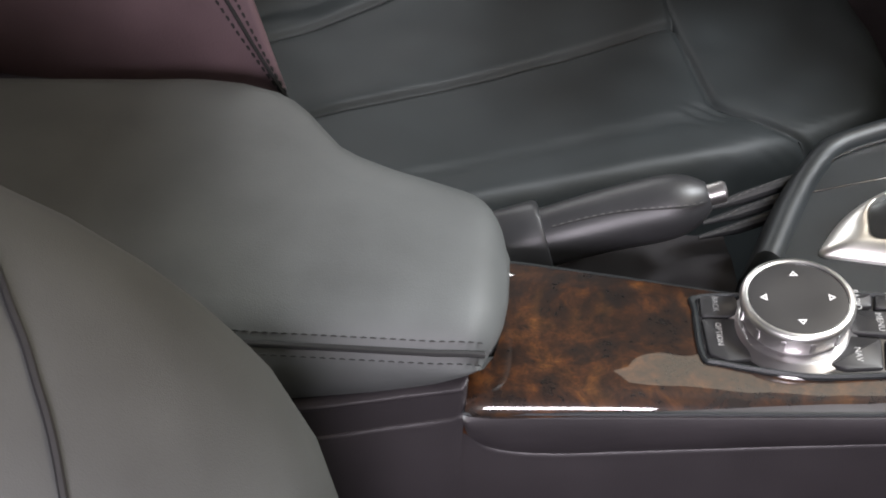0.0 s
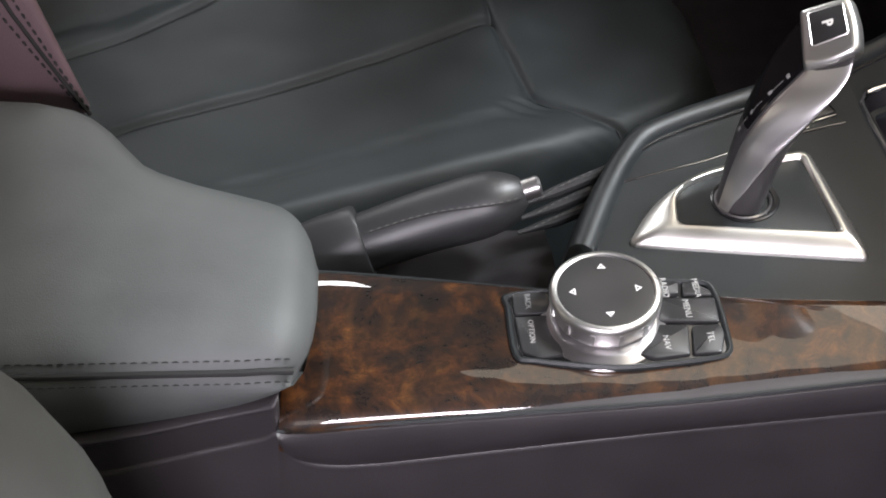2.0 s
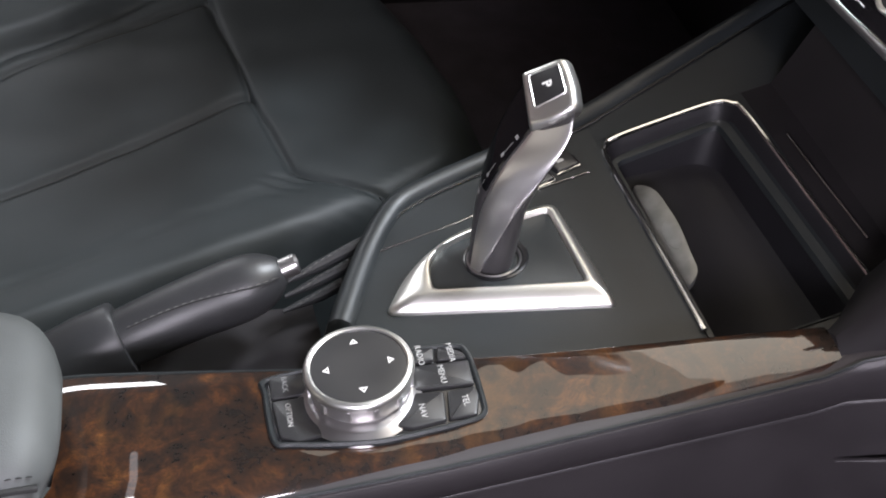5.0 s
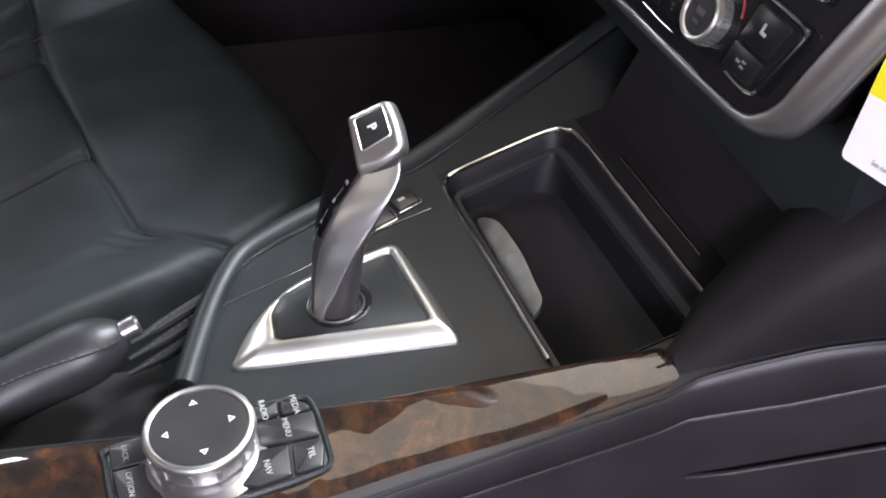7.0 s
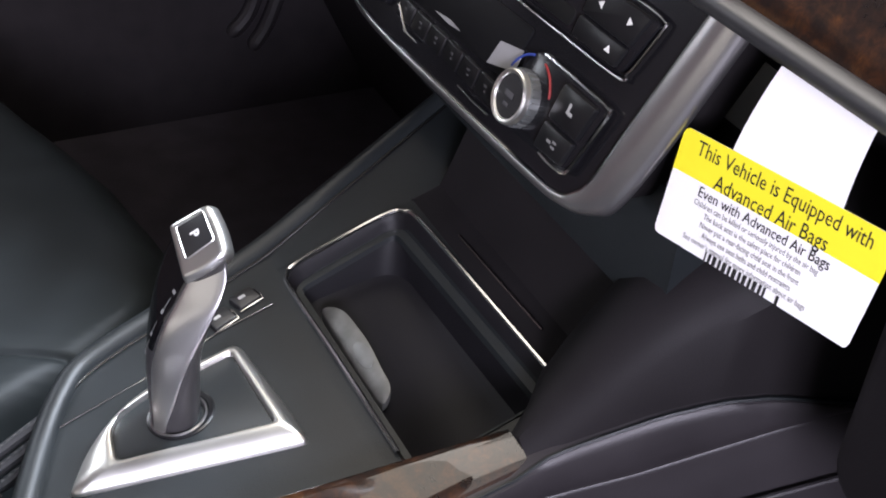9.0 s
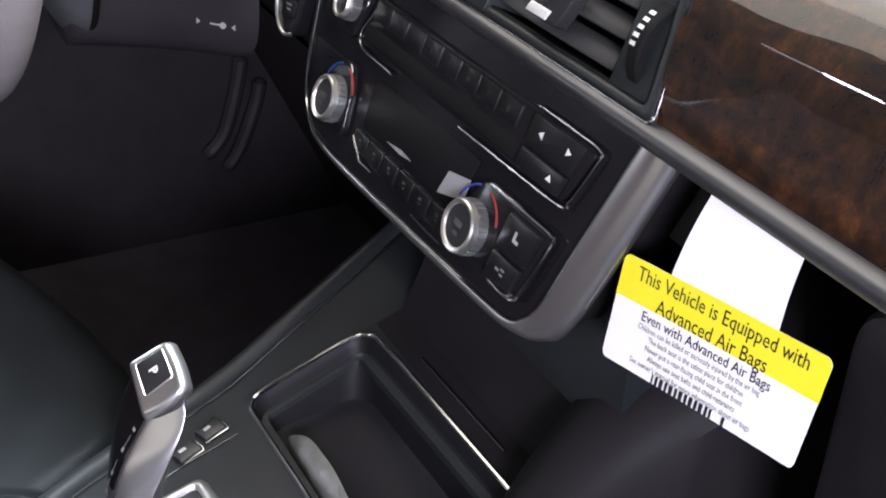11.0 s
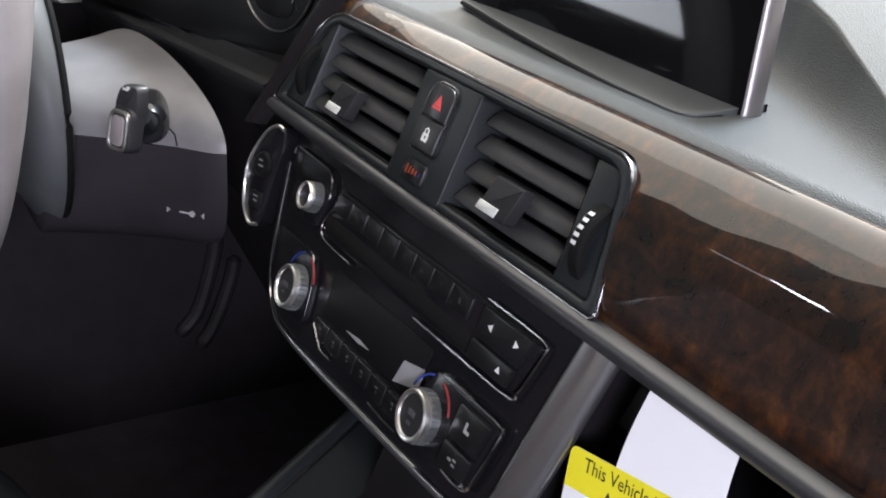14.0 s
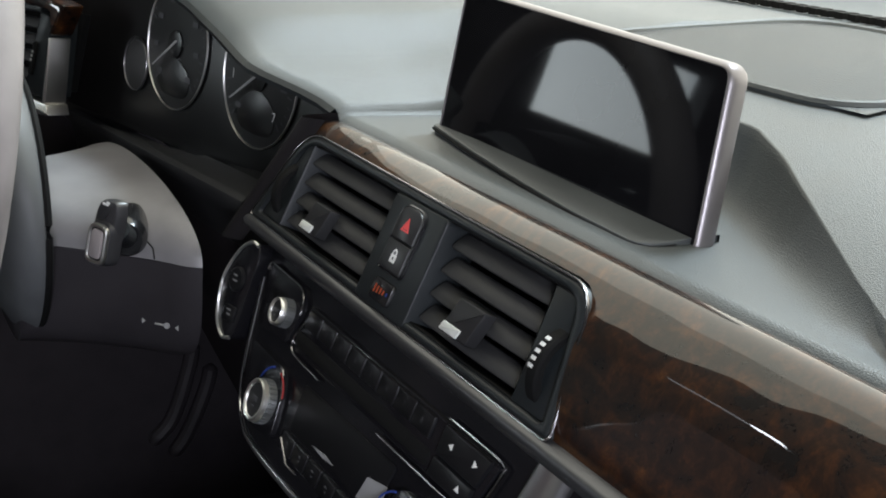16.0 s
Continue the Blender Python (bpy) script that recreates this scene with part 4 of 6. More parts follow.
# ---- handbrake ----
def build_handbrake():
    hb = thing("handbrake", (0.1, 0.495, 0.3), "black leather handbrake lever with a silver release button", "handbrake")
    sp = [(0.052, 0.4895, 0.2975, 0.0170), (0.062, 0.4910, 0.3012, 0.0172), (0.078, 0.4940, 0.3065, 0.0177), (0.0935, 0.4965, 0.3115, 0.0181), (0.108, 0.4980, 0.3162, 0.0186), (0.118, 0.4988, 0.3198, 0.0187), (0.127, 0.4995, 0.3234, 0.0176), (0.134, 0.5002, 0.3264, 0.0150), (0.1395, 0.5008, 0.3288, 0.0112), (0.1430, 0.5012, 0.3303, 0.0078)]
    s = spline(sp, 4)
    part("grip", tube([p[:3] for p in s], [p[3] for p in s], 32), LEATHER_GRIP, hb, "", angle=60)
    part("release_button", tube([(0.1420, 0.5012, 0.3300), (0.1508, 0.5026, 0.3330), (0.1522, 0.5028, 0.3334)], [0.0062, 0.0062, 0.0048], 20), SATIN_DARK, hb, "silver release button")

    def seam_path(a0, a1, x0, x1):
        """A line along the grip that turns from one angle to another round it."""
        out = []
        for x, y, z, r in s:
            if x0 < x < x1:
                k = (x - x0) / (x1 - x0)
                a = radians(a0 + (a1 - a0) * k * k)
                out.append((x, y - math.cos(a) * (r + 0.0002), z + math.sin(a) * (r + 0.0002)))
        return out

    stitches("stitching", seam_path(62, 30, 0.055, 0.141), hb, STITCH_GREY, 0.0026, 0.0020, 0.0004)
    part("seam", tube(seam_path(60, 26, 0.055, 0.141), 0.0005, 5), STITCH, hb)
    part("seam", tube(seam_path(98, 116, 0.054, 0.118), 0.0006, 5), STITCH_GREY, hb)
    # soft leather boot behind the grip, ending in a slanted folded cuff
    rows = []
    for x0, y0, z0, r, lean in ((-0.030, 0.474, 0.268, 0.0225, 0.0), (0.005, 0.481, 0.281, 0.0222, 0.1), (0.022, 0.4845, 0.2875, 0.0208, 0.2), (0.034, 0.487, 0.292, 0.0214, 0.25), (0.044, 0.4885, 0.2955, 0.0206, 0.3), (0.0520, 0.4895, 0.2985, 0.0206, 0.32), (0.0545, 0.4897, 0.2990, 0.0198, 0.32), (0.0550, 0.4897, 0.2990, 0.0172, 0.32)):
        ring = []
        for a in steps(0, 2 * math.pi, 36)[:-1]:
            c, q = math.cos(a), math.sin(a)
            rr = r + 0.0011 * noise.noise(Vector((x0 * 60, c * 2.2, q * 2.2)))
            ring.append(Vector((x0 - lean * rr * q - 0.18 * rr * c, y0 + rr * c, z0 + rr * q)))
        rows.append(ring)
    part("cuff", loft(rows), LEATHER_GRIP, hb, "soft folded leather cuff", angle=60)
    # pleated boot behind the lever's slot
    for k in range(3):
        part("boot_fold", tube([(0.143 + 0.002 * k, 0.4985 + 0.006 * k, 0.300 + 0.006 * k), (0.165, 0.505 + 0.006 * k, 0.304 + 0.006 * k), (0.205, 0.517 + 0.006 * k, 0.316 + 0.006 * k)], [0.0012, 0.0036, 0.0040], 10), LEATHER_GRIP, hb)
        stitches("stitching", [(0.152 + 0.002 * k, 0.4985 + 0.006 * k, 0.3050 + 0.006 * k), (0.165, 0.5035 + 0.006 * k, 0.3088 + 0.006 * k), (0.186, 0.510 + 0.006 * k, 0.3168 + 0.006 * k)], hb, STITCH_GREY, 0.0022, 0.0022, 0.0004)
    part("slot_floor", sheet(lambda x, k: Vector((x, 0.425 + 0.095 * k, 0.268 + 0.10 * x + 0.035 * (1 - k) ** 3 + 0.006 * math.sin(3.1 * k) * math.cos(40 * x) + 0.004 * noise.noise(Vector((x * 45, k * 3.0, 0.7))))), steps(-0.05, 0.163, 60), steps(0, 1, 30)), PLASTIC_ROUGH, hb, "soft leather boot round the lever")


build_handbrake()


# ---- driver seat ----
NOSE = [(0.70, 0.318), (0.75, 0.316), (0.81, 0.305), (0.87, 0.288), (0.955, 0.258), (0.99, 0.226), (1.01, 0.19), (1.16, 0.10)]
SEAM_T = [(0.10, 0.878), (0.1764, 0.9192), (0.2391, 0.9533), (0.30, 0.985)]
SEAM_A = [(-0.20, 0.535), (-0.088, 0.590), (0.0093, 0.6387), (0.1436, 0.716)]
SEAM_B = [(-0.20, 0.480), (-0.0342, 0.5318), (0.0803, 0.5801), (0.1684, 0.6218)]
SEAM_C = [(-0.20, 0.620), (-0.1023, 0.6861), (0.0572, 0.8082), (0.12, 0.8560)]
ROLL = [(-0.24, 0.640), (-0.1055, 0.7080), (-0.0743, 0.7270), (-0.0345, 0.7530), (0.0155, 0.7950), (0.12, 0.900)]
SEAM_F = [(0.125, 1.10), (0.118, 0.95), (0.1235, 0.857), (0.1303, 0.8099), (0.145, 0.716), (0.1561, 0.6693), (0.1637, 0.6311), (0.1720, 0.6240), (0.1854, 0.6200), (0.2186, 0.6032), (0.25, 0.582)]


def build_seat():
    seat = thing("car_seat", (0.05, 0.85, 0.0), "black leather driver seat with stitched panels", "seat")

    def dist(p, line):
        best = 9.0
        for (ax, ay), (bx, by) in zip(line, line[1:]):
            dx, dy = bx - ax, by - ay
            t = max(0, min(1, ((p[0] - ax) * dx + (p[1] - ay) * dy) / (dx * dx + dy * dy)))
            best = min(best, math.hypot(p[0] - ax - dx * t, p[1] - ay - dy * t))
        return best

    def front(x, y):
        """True on the separate thigh support."""
        ys = [q[1] for q in SEAM_F][::-1]
        return x > float(np.interp(y, ys, [q[0] for q in SEAM_F][::-1]))

    def line_y(line, x):
        return float(np.interp(x, [q[0] for q in line], [q[1] for q in line]))

    def smooth_roll(t):
        t = max(0.0, min(1.0, t))
        return math.sin(t * math.pi / 2)

    def height(x, y):
        edge = curve_at([(-0.2, 0.440), (-0.02, 0.505), (0.014, 0.519), (0.079, 0.5445), (0.132, 0.5645), (0.182, 0.5835), (0.216, 0.6000), (0.32, 0.665)], x)
        z = 0.300
        d = y - edge
        z -= 0.11 * (1 - math.exp(-((min(0.0, d - 0.006) / 0.040) ** 2)))
        nose = (x - (0.318 - 0.7 * max(0.0, 0.70 - y) ** 1.5 if y < 0.70 else curve_at(NOSE, y))) / 0.05
        z -= 0.11 * (1 - math.exp(-((max(0.0, y - 1.005) / 0.035) ** 2)))
        far = y - line_y(SEAM_T, x)
        if front(x, y) and far > 0:
            z += 0.010 * smooth_roll(far / 0.035)
        if nose > -1:
            z -= 0.05 * (max(0.0, nose + 1)) ** 2.4
        z += 0.010 * math.exp(-(((y - 0.76) / 0.05) ** 2)) * (0 if front(x, y) else 1)
        for line, g in ((SEAM_A, 0.0036), (SEAM_B, 0.0018), (SEAM_C, 0.0036), (SEAM_F, 0.0036)):
            dd = dist((x, y), line)
            z -= g * 0.8 * math.exp(-((dd / 0.0032) ** 2)) + g * 0.5 * math.exp(-((dd / 0.011) ** 2))
            if line is not SEAM_F and not front(x, y) and y > line_y(line, x):
                z += g * 0.35 * math.exp(-((dd / 0.020) ** 2)) * (1 - math.exp(-((dd / 0.003) ** 2)))
        roll = y - line_y(ROLL, x)
        if not front(x, y):
            z += 0.020 * smooth_roll(roll / 0.022)
        z += 0.0012 * noise.noise(Vector((x * 30, y * 30, 0.3))) + 0.0025 * noise.noise(Vector((x * 9, y * 9, 1.3)))
        return z

    def seam_x(y):
        return float(np.interp(y, [q[1] for q in SEAM_F][::-1], [q[0] for q in SEAM_F][::-1]))

    bounds = (lambda x: 0.47, lambda x: line_y(SEAM_A, x), lambda x: line_y(SEAM_C, x), lambda x: 1.16)

    def patch(n):
        def fn(a, b):
            x, y = 0.0, 0.7
            for _ in range(24):
                y = bounds[n](x) + (bounds[n + 1](x) - bounds[n](x)) * b
                x += 0.55 * (-0.24 + (seam_x(y) + 0.24) * a - x)
            return Vector((x, y, height(x, y)))

        return fn

    dense = [1 - (1 - t) ** 1.3 for t in steps(0, 1, 120)]
    both = [0.5 - 0.5 * math.cos(math.pi * t) for t in steps(0, 1, 70)]
    for n, nm in enumerate(("side_bolster", "seat_cushion", "seat_insert")):
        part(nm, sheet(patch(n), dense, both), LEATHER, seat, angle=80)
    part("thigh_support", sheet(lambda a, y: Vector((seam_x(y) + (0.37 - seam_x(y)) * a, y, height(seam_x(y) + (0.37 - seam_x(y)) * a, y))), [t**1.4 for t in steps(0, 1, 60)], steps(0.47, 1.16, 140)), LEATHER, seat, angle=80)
    part("seam", tube([(x, y, height(x, y) + 0.0002) for x, y in spline(SEAM_T[:3], 12)], 0.0011, 5), STITCH, seat)
    part("seat_base", box(-0.22, 0.24, 0.62, 0.98, 0.03, 0.235, 0.02), PLASTIC_ROUGH, seat)
    # thread along the seams
    for line in (SEAM_A, SEAM_C):
        part("seam", tube([(x, y, height(x, y) + 0.0002) for x, y in spline(line, 12)], 0.0005, 5), STITCH, seat)
    for off in (-0.0035, 0.0035):
        stitches("stitching", [(-0.0760 + off + 0.25 * (k - 0.722), k, height(-0.0760 + off + 0.25 * (k - 0.722), k) + 0.0004) for k in steps(0.731, 0.86, 24)], seat, STITCH, 0.004, 0.0022, 0.0007)
    def back_edge(z):
        return curve_at([(0.32, -0.0955), (0.337, -0.0985), (0.35, -0.1030), (0.375, -0.1098), (0.40, -0.1160), (0.45, -0.131), (1.0, -0.30)], z)

    # backrest: rounded slab leaning back, its bolster facing the console
    rows = []
    for z in [0.333] + steps(0.337, 0.98, 26):
        k = (z - 0.325) / 0.655
        f = back_edge(z)
        t = 0.135
        e = 0.006 * (1 - min(1, k * 26)) ** 2
        y0, y1 = 0.553 + e + 0.035 * max(0, k - 0.55), 1.045 - e
        poly = round_poly([(f - e, y0), (f - 0.030 - e, y0 + 0.040), (f - 0.075, y0 + 0.13), (f - 0.075, y1 - 0.13), (f - 0.02, y1 - 0.04), (f - 0.05, y1), (f - t - 0.08, y1), (f - t - 0.08, y0)], [0.010, 0.03, 0.05, 0.05, 0.03, 0.02, 0.05, 0.05], 6)
        rows.append([Vector((x, y, z)) for x, y in poly])
    part("backrest", loft(rows), LEATHER_WARM, seat, "black leather backrest, a warm sheen put into its colour", angle=70)
    def seam_at(z, off):
        return (back_edge(z) - (0.0055 + 0.24 * min(z - 0.335, 0.07)) * off, 0.5528, z)

    for off in (0.62, 1.18):
        stitches("stitching", [seam_at(z, off) for z in steps(0.339, 0.60, 40)], seat, STITCH, 0.0034, 0.0020, 0.0009)
    part("seam_ridge", tube([seam_at(z, 0.86) for z in steps(0.335, 0.62, 30)], 0.0013, 6), STITCH, seat)


build_seat()


# ---- passenger seat ----
SEAM_P = [(-0.125, 0.2260, 0.5362), (-0.1138, 0.2093, 0.5334), (-0.1088, 0.2013, 0.5306), (-0.1033, 0.1931, 0.5262), (-0.0986, 0.1847, 0.5211), (-0.0945, 0.1775, 0.5158), (-0.0912, 0.1705, 0.5102), (-0.0884, 0.1633, 0.5038), (-0.0840, 0.1520, 0.4920)]


def build_passenger_seat():
    seat = thing("car_seat", (-0.15, 0.0, 0.0), "leather passenger seat with a rounded bolster, paled to stand for light", "seat")
    sp = [(-0.062, 0.132, 0.15, 0.065), (-0.112, 0.196, 0.35, 0.097), (-0.145, 0.200, 0.426, 0.100), (-0.237, 0.182, 0.502, 0.096), (-0.348, 0.190, 0.562, 0.078), (-0.42, 0.18, 0.62, 0.06)]
    s = spline(sp, 5)
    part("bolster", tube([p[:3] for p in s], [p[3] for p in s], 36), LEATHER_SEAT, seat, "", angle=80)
    part("seam", tube(spline(SEAM_P, 6), 0.0012, 6), STITCH, seat)
    rows = []
    for z in steps(0.2, 0.9, 12):
        f = -0.17 - 0.32 * (z - 0.33)
        rows.append([Vector((x, y, z)) for x, y in round_poly([(f, -0.24), (f, 0.15), (f - 0.12, 0.15), (f - 0.12, -0.24)], 0.04, 4)])
    part("backrest", loft(rows), LEATHER_SEAT, seat, angle=70)
    part("seat_cushion", box(-0.15, 0.33, -0.26, 0.25, 0.10, 0.27, 0.04), LEATHER, seat)


build_passenger_seat()


# ---- dashboard ----
STACKM = basis((0.435, 0.50, 0.5726), (0, -1, 0), (0.377, 0, 1))
VENTM = basis((0.463, 0.52, 0.650), (0, -1, 0), (0.46, 0, 1))
sf, vf = on(STACKM), on(VENTM)

dash = thing("dashboard", (0.6, 0.45, 0.3), "dark grey grained dashboard with hooded instruments", "dashboard")
HOOD = [(0.66, 0.6895), (0.69, 0.6960), (0.72, 0.7085), (0.75, 0.7190), (0.80, 0.7300), (0.872, 0.7425), (0.95, 0.752), (1.05, 0.760), (1.20, 0.763), (1.30, 0.745), (1.42, 0.70)]


def smooth_step(a, b, x):
    t = max(0.0, min(1.0, (x - a) / (b - a)))
    return t * t * (3 - 2 * t)


def dash_front(y):
    return 0.5015 - 0.0415 * smooth_step(0.685, 0.755, y)


CREASE = [(0.20, 0.500, 0.6900), (0.24, 0.520, 0.6975), (0.28, 0.540, 0.7055), (0.345, 0.578, 0.7180), (0.385, 0.602, 0.7250), (0.43, 0.625, 0.7300), (0.70, 0.630, 0.7320)]


def dash_height(x, y):
    """Low shelf behind the wood, a soft step up to a crease, then the far pad; raised over the instruments."""
    front, hood = dash_front(y), curve_at(HOOD, y) if y > 0.66 else 0.6895
    over = smooth_step(0.683, 0.689, y)
    xc, zc = curve_at([(q[0], q[1]) for q in CREASE], y), curve_at([(q[0], q[2]) for q in CREASE], y)
    low = 0.6893 - 0.03 * (x - 0.5015)
    rise = max(0.0, min(1.0, (x - max(xc - 0.036, 0.506)) / (max(xc, 0.532) - max(xc - 0.036, 0.506))))
    base = low + max(0.0, zc - low) * (0.15 * rise * rise + 0.85 * rise**5)
    if x > xc:
        base = max(base, zc + (0.7535 - zc) * (1 - math.exp(-(x - xc) / 0.10)))
    top = hood + (max(0.752, hood + 0.008) - hood) * smooth_step(0.56, 0.80, x) + 0.013 * smooth_step(0.745, 0.80, y) * (1 - math.exp(-max(0.0, x - front - 0.002) / 0.022)) * (1 - smooth_step(0.60, 0.80, x))
    z = base + (top - base) * over
    z -= 0.0035 * (1 - min(1, (x - front) / 0.006)) ** 2
    z += 0.0010 * noise.noise(Vector((x * 6, y * 6, 0)))
    return z


def build_dash():
    ys = steps(-0.42, 0.66, 120) + steps(0.662, 0.80, 70) + steps(0.81, 1.36, 60)
    def pad(k, y):
        """Rows of the pad that follow its crease."""
        x0, xc = dash_front(y), curve_at([(q[0], q[1]) for q in CREASE], y) + 0.0004
        x = x0 + (xc - x0) * k if k <= 1 else xc + (1.26 - xc) * (k - 1)
        return Vector((x, y, dash_height(x, y)))

    ks = [1 - (1 - t) ** 1.5 for t in steps(0, 1, 36)] + [1.002] + [1 + t**1.6 for t in steps(0, 1, 44)[3:]]
    part("upper_pad", sheet(pad, ks, ys), SOFT_DASH, dash, "grained grey-black soft dash pad", angle=70)
    # hood lip that turns under, over the instruments
    rows = []
    for y in steps(0.69, 1.36, 60):
        z, x = curve_at(HOOD, y) - 0.0035, dash_front(y)
        rows.append([Vector((x, y, z)), Vector((x - 0.004, y, z - 0.0025)), Vector((x - 0.003, y, z - 0.006)), Vector((x + 0.012, y, z - 0.0075)), Vector((x + 0.10, y, z - 0.004))])
    part("hood_lip", loft(rows, closed=False), PLASTIC, dash, "black underside of the instrument hood")
    # walnut fascia: full height beside the vents, a slim strip above them
    prof = [(0.4505, 0.6205), (0.4515, 0.6290), (0.4545, 0.6385), (0.4590, 0.6490), (0.4645, 0.6600), (0.4710, 0.6695), (0.4785, 0.6775), (0.4845, 0.6826), (0.4900, 0.6860), (0.4945, 0.6874), (0.4985, 0.6872), (0.5010, 0.6858), (0.5022, 0.6825)]
    prof = spline(prof, 8)
    corner = round_poly([(0.1755, -0.033), (0.1610, 0.0325), (0.0, 0.0335)], [0.0, 0.016, 0.0], 10)

    def start(z):
        v = (z - 0.65) * 1.1007
        return 0.52 - (curve_at([(q[1], q[0]) for q in corner[:-1]], v) if v < 0.0325 else 0.1450) + 0.0012

    ks = [k**1.3 for k in steps(0, 1, 50)]
    bm = sheet(lambda k, q: Vector((q[0] + 0.02 * max(0, -0.05 - (start(q[1]) + (-0.42 - start(q[1])) * k)) ** 1.4, start(q[1]) + (-0.42 - start(q[1])) * k, q[1])), ks, prof)
    y_end = start(0.69)
    upper = [q for q in prof if q[1] > 0.6796 or q[0] > 0.495]
    rows = []
    for y in steps(0.700, y_end, 40):
        k = max(0.0, (y - 0.655) / 0.045) ** 2
        rows.append([Vector((x + 0.006 * k, y, z - 0.004 * k)) for x, z in upper])
    loft(rows, closed=False, bm=bm)
    part("wood_fascia", bm, WOOD, dash, "glossy burl walnut fascia, slim above the vents", angle=60)
    # satin sill under wood and vents
    sill = [(0.4515, 0.6208), (0.4445, 0.6200), (0.4425, 0.6185), (0.4420, 0.6165), (0.4432, 0.6125), (0.4470, 0.6105), (0.4560, 0.6100)]
    rows = [[Vector((x + 0.02 * max(0, -0.05 - y) ** 1.4, y, z)) for x, z in sill] for y in steps(0.703, -0.42, 40)]
    part("sill_trim", loft(rows, closed=False), SILL, dash, "satin metal trim line", angle=60)
    # lower face on the passenger's side, with the glovebox
    part("lower_face", sheet(lambda z, y: Vector((float(np.interp(z, [0.1, 0.3, 0.46, 0.52, 0.57, 0.59, 0.6105], [0.74, 0.70, 0.64, 0.57, 0.505, 0.478, 0.458])), y, z)), steps(0.10, 0.6105, 50), steps(-0.42, 0.375, 30)), PLASTIC_ROUGH, dash, "dark grained lower dash")
    gl = on(basis((0.476, -0.02, 0.555), (0, -1, 0), (-0.02, 0, 1)))
    part("glovebox_lid", prism(round_poly([(-0.262, -0.11), (0.36, -0.11), (0.36, 0.044), (-0.262, 0.044)], 0.022, 6), -0.03, 0.012, gl, 0.006), PLASTIC_ROUGH, dash, "dark glovebox lid with rounded corners")
    part("under_face", box(0.455, 0.60, 0.345, 0.66, 0.45, 0.52), PLASTIC, dash)
    # dark panel behind the column, footwell
    part("knee_panel", sheet(lambda z, y: Vector((0.475 + 0.10 * max(0.0, (0.52 - z) / 0.12) ** 1.6, y, z)), steps(0.36, 0.60, 24), steps(0.645, 1.36, 30)), FELT, dash, "dark plastic knee panel")
    part("footwell_liner", sheet(lambda z, y: Vector((0.56 + 0.5 * (0.4 - z), y, z)), steps(0.02, 0.40, 10), steps(0.60, 1.36, 10)), FELT, dash)
    # two reflected lines of the footwell, shaped here as solid tubes
    for line in ([(0.6140, 1.353, 0.2500), (0.6075, 1.353, 0.2142), (0.5866, 1.353, 0.1478), (0.5584, 1.353, 0.1152)], [(0.6380, 1.353, 0.2150), (0.6305, 1.353, 0.1822), (0.6077, 1.353, 0.1245), (0.5860, 1.353, 0.0925)]):
        part("reflection_rib", tube(spline(line, 6), [0.004] + [0.010] * 17 + [0.006], 10), PANEL, dash, "rib that stands for a reflected line in the footwell")
    # speaker mesh on the far pad and the vent slot along the windscreen
    bm = bmesh.new()
    for i in range(80):
        for j in range(78):
            x, y = 0.678 + i * 0.0028 + (j % 2) * 0.0014, 0.412 + j * 0.0032
            z = dash_height(x, y) + 0.0022
            tri = [Vector((x + 0.0010 * math.cos(a), y + 0.0010 * math.sin(a), z)) for a in (0, 1.57, 3.14, 4.71)]
            bm.faces.new([bm.verts.new(p) for p in tri])
    gl = part("speaker_grille", sheet(lambda x, y: Vector((x, y, dash_height(x, y) + 0.002)), steps(0.672, 0.91, 20), steps(0.40, 0.665, 20)), SOFT_DASH, dash, "perforated grey speaker cover")
    holes = part("perforation", bm, RUBBER, gl, smooth=False)
    holes["kind"] = "stuff"
    rim = [(0.672, 0.40), (0.672, 0.665), (0.91, 0.665), (0.91, 0.40)]
    part("grille_rim", tube([Vector((x, y, dash_height(x, y) + 0.002)) for x, y in round_poly(rim, 0.05, 8)], 0.0032, 8, True), SOFT_DASH, gl)
    bm = bmesh.new()
    for j in range(70):
        y = 0.0 + j * 0.0145
        me = box(0.955, 0.975, y, y + 0.009, 0.754, 0.7595)
        tmp = bpy.data.meshes.new("slot")
        me.to_mesh(tmp)
        me.free()
        bm.from_mesh(tmp)
        bpy.data.meshes.remove(tmp)
    part("defroster_opening", bm, RUBBER, dash)["kind"] = "stuff"


build_dash()


def outline_tube(name, pts, r, fr, n, mat, parent, label="", close=False):
    return part(name, tube([fr(u, v, n) for u, v in pts], r, 6, close), mat, parent, label)


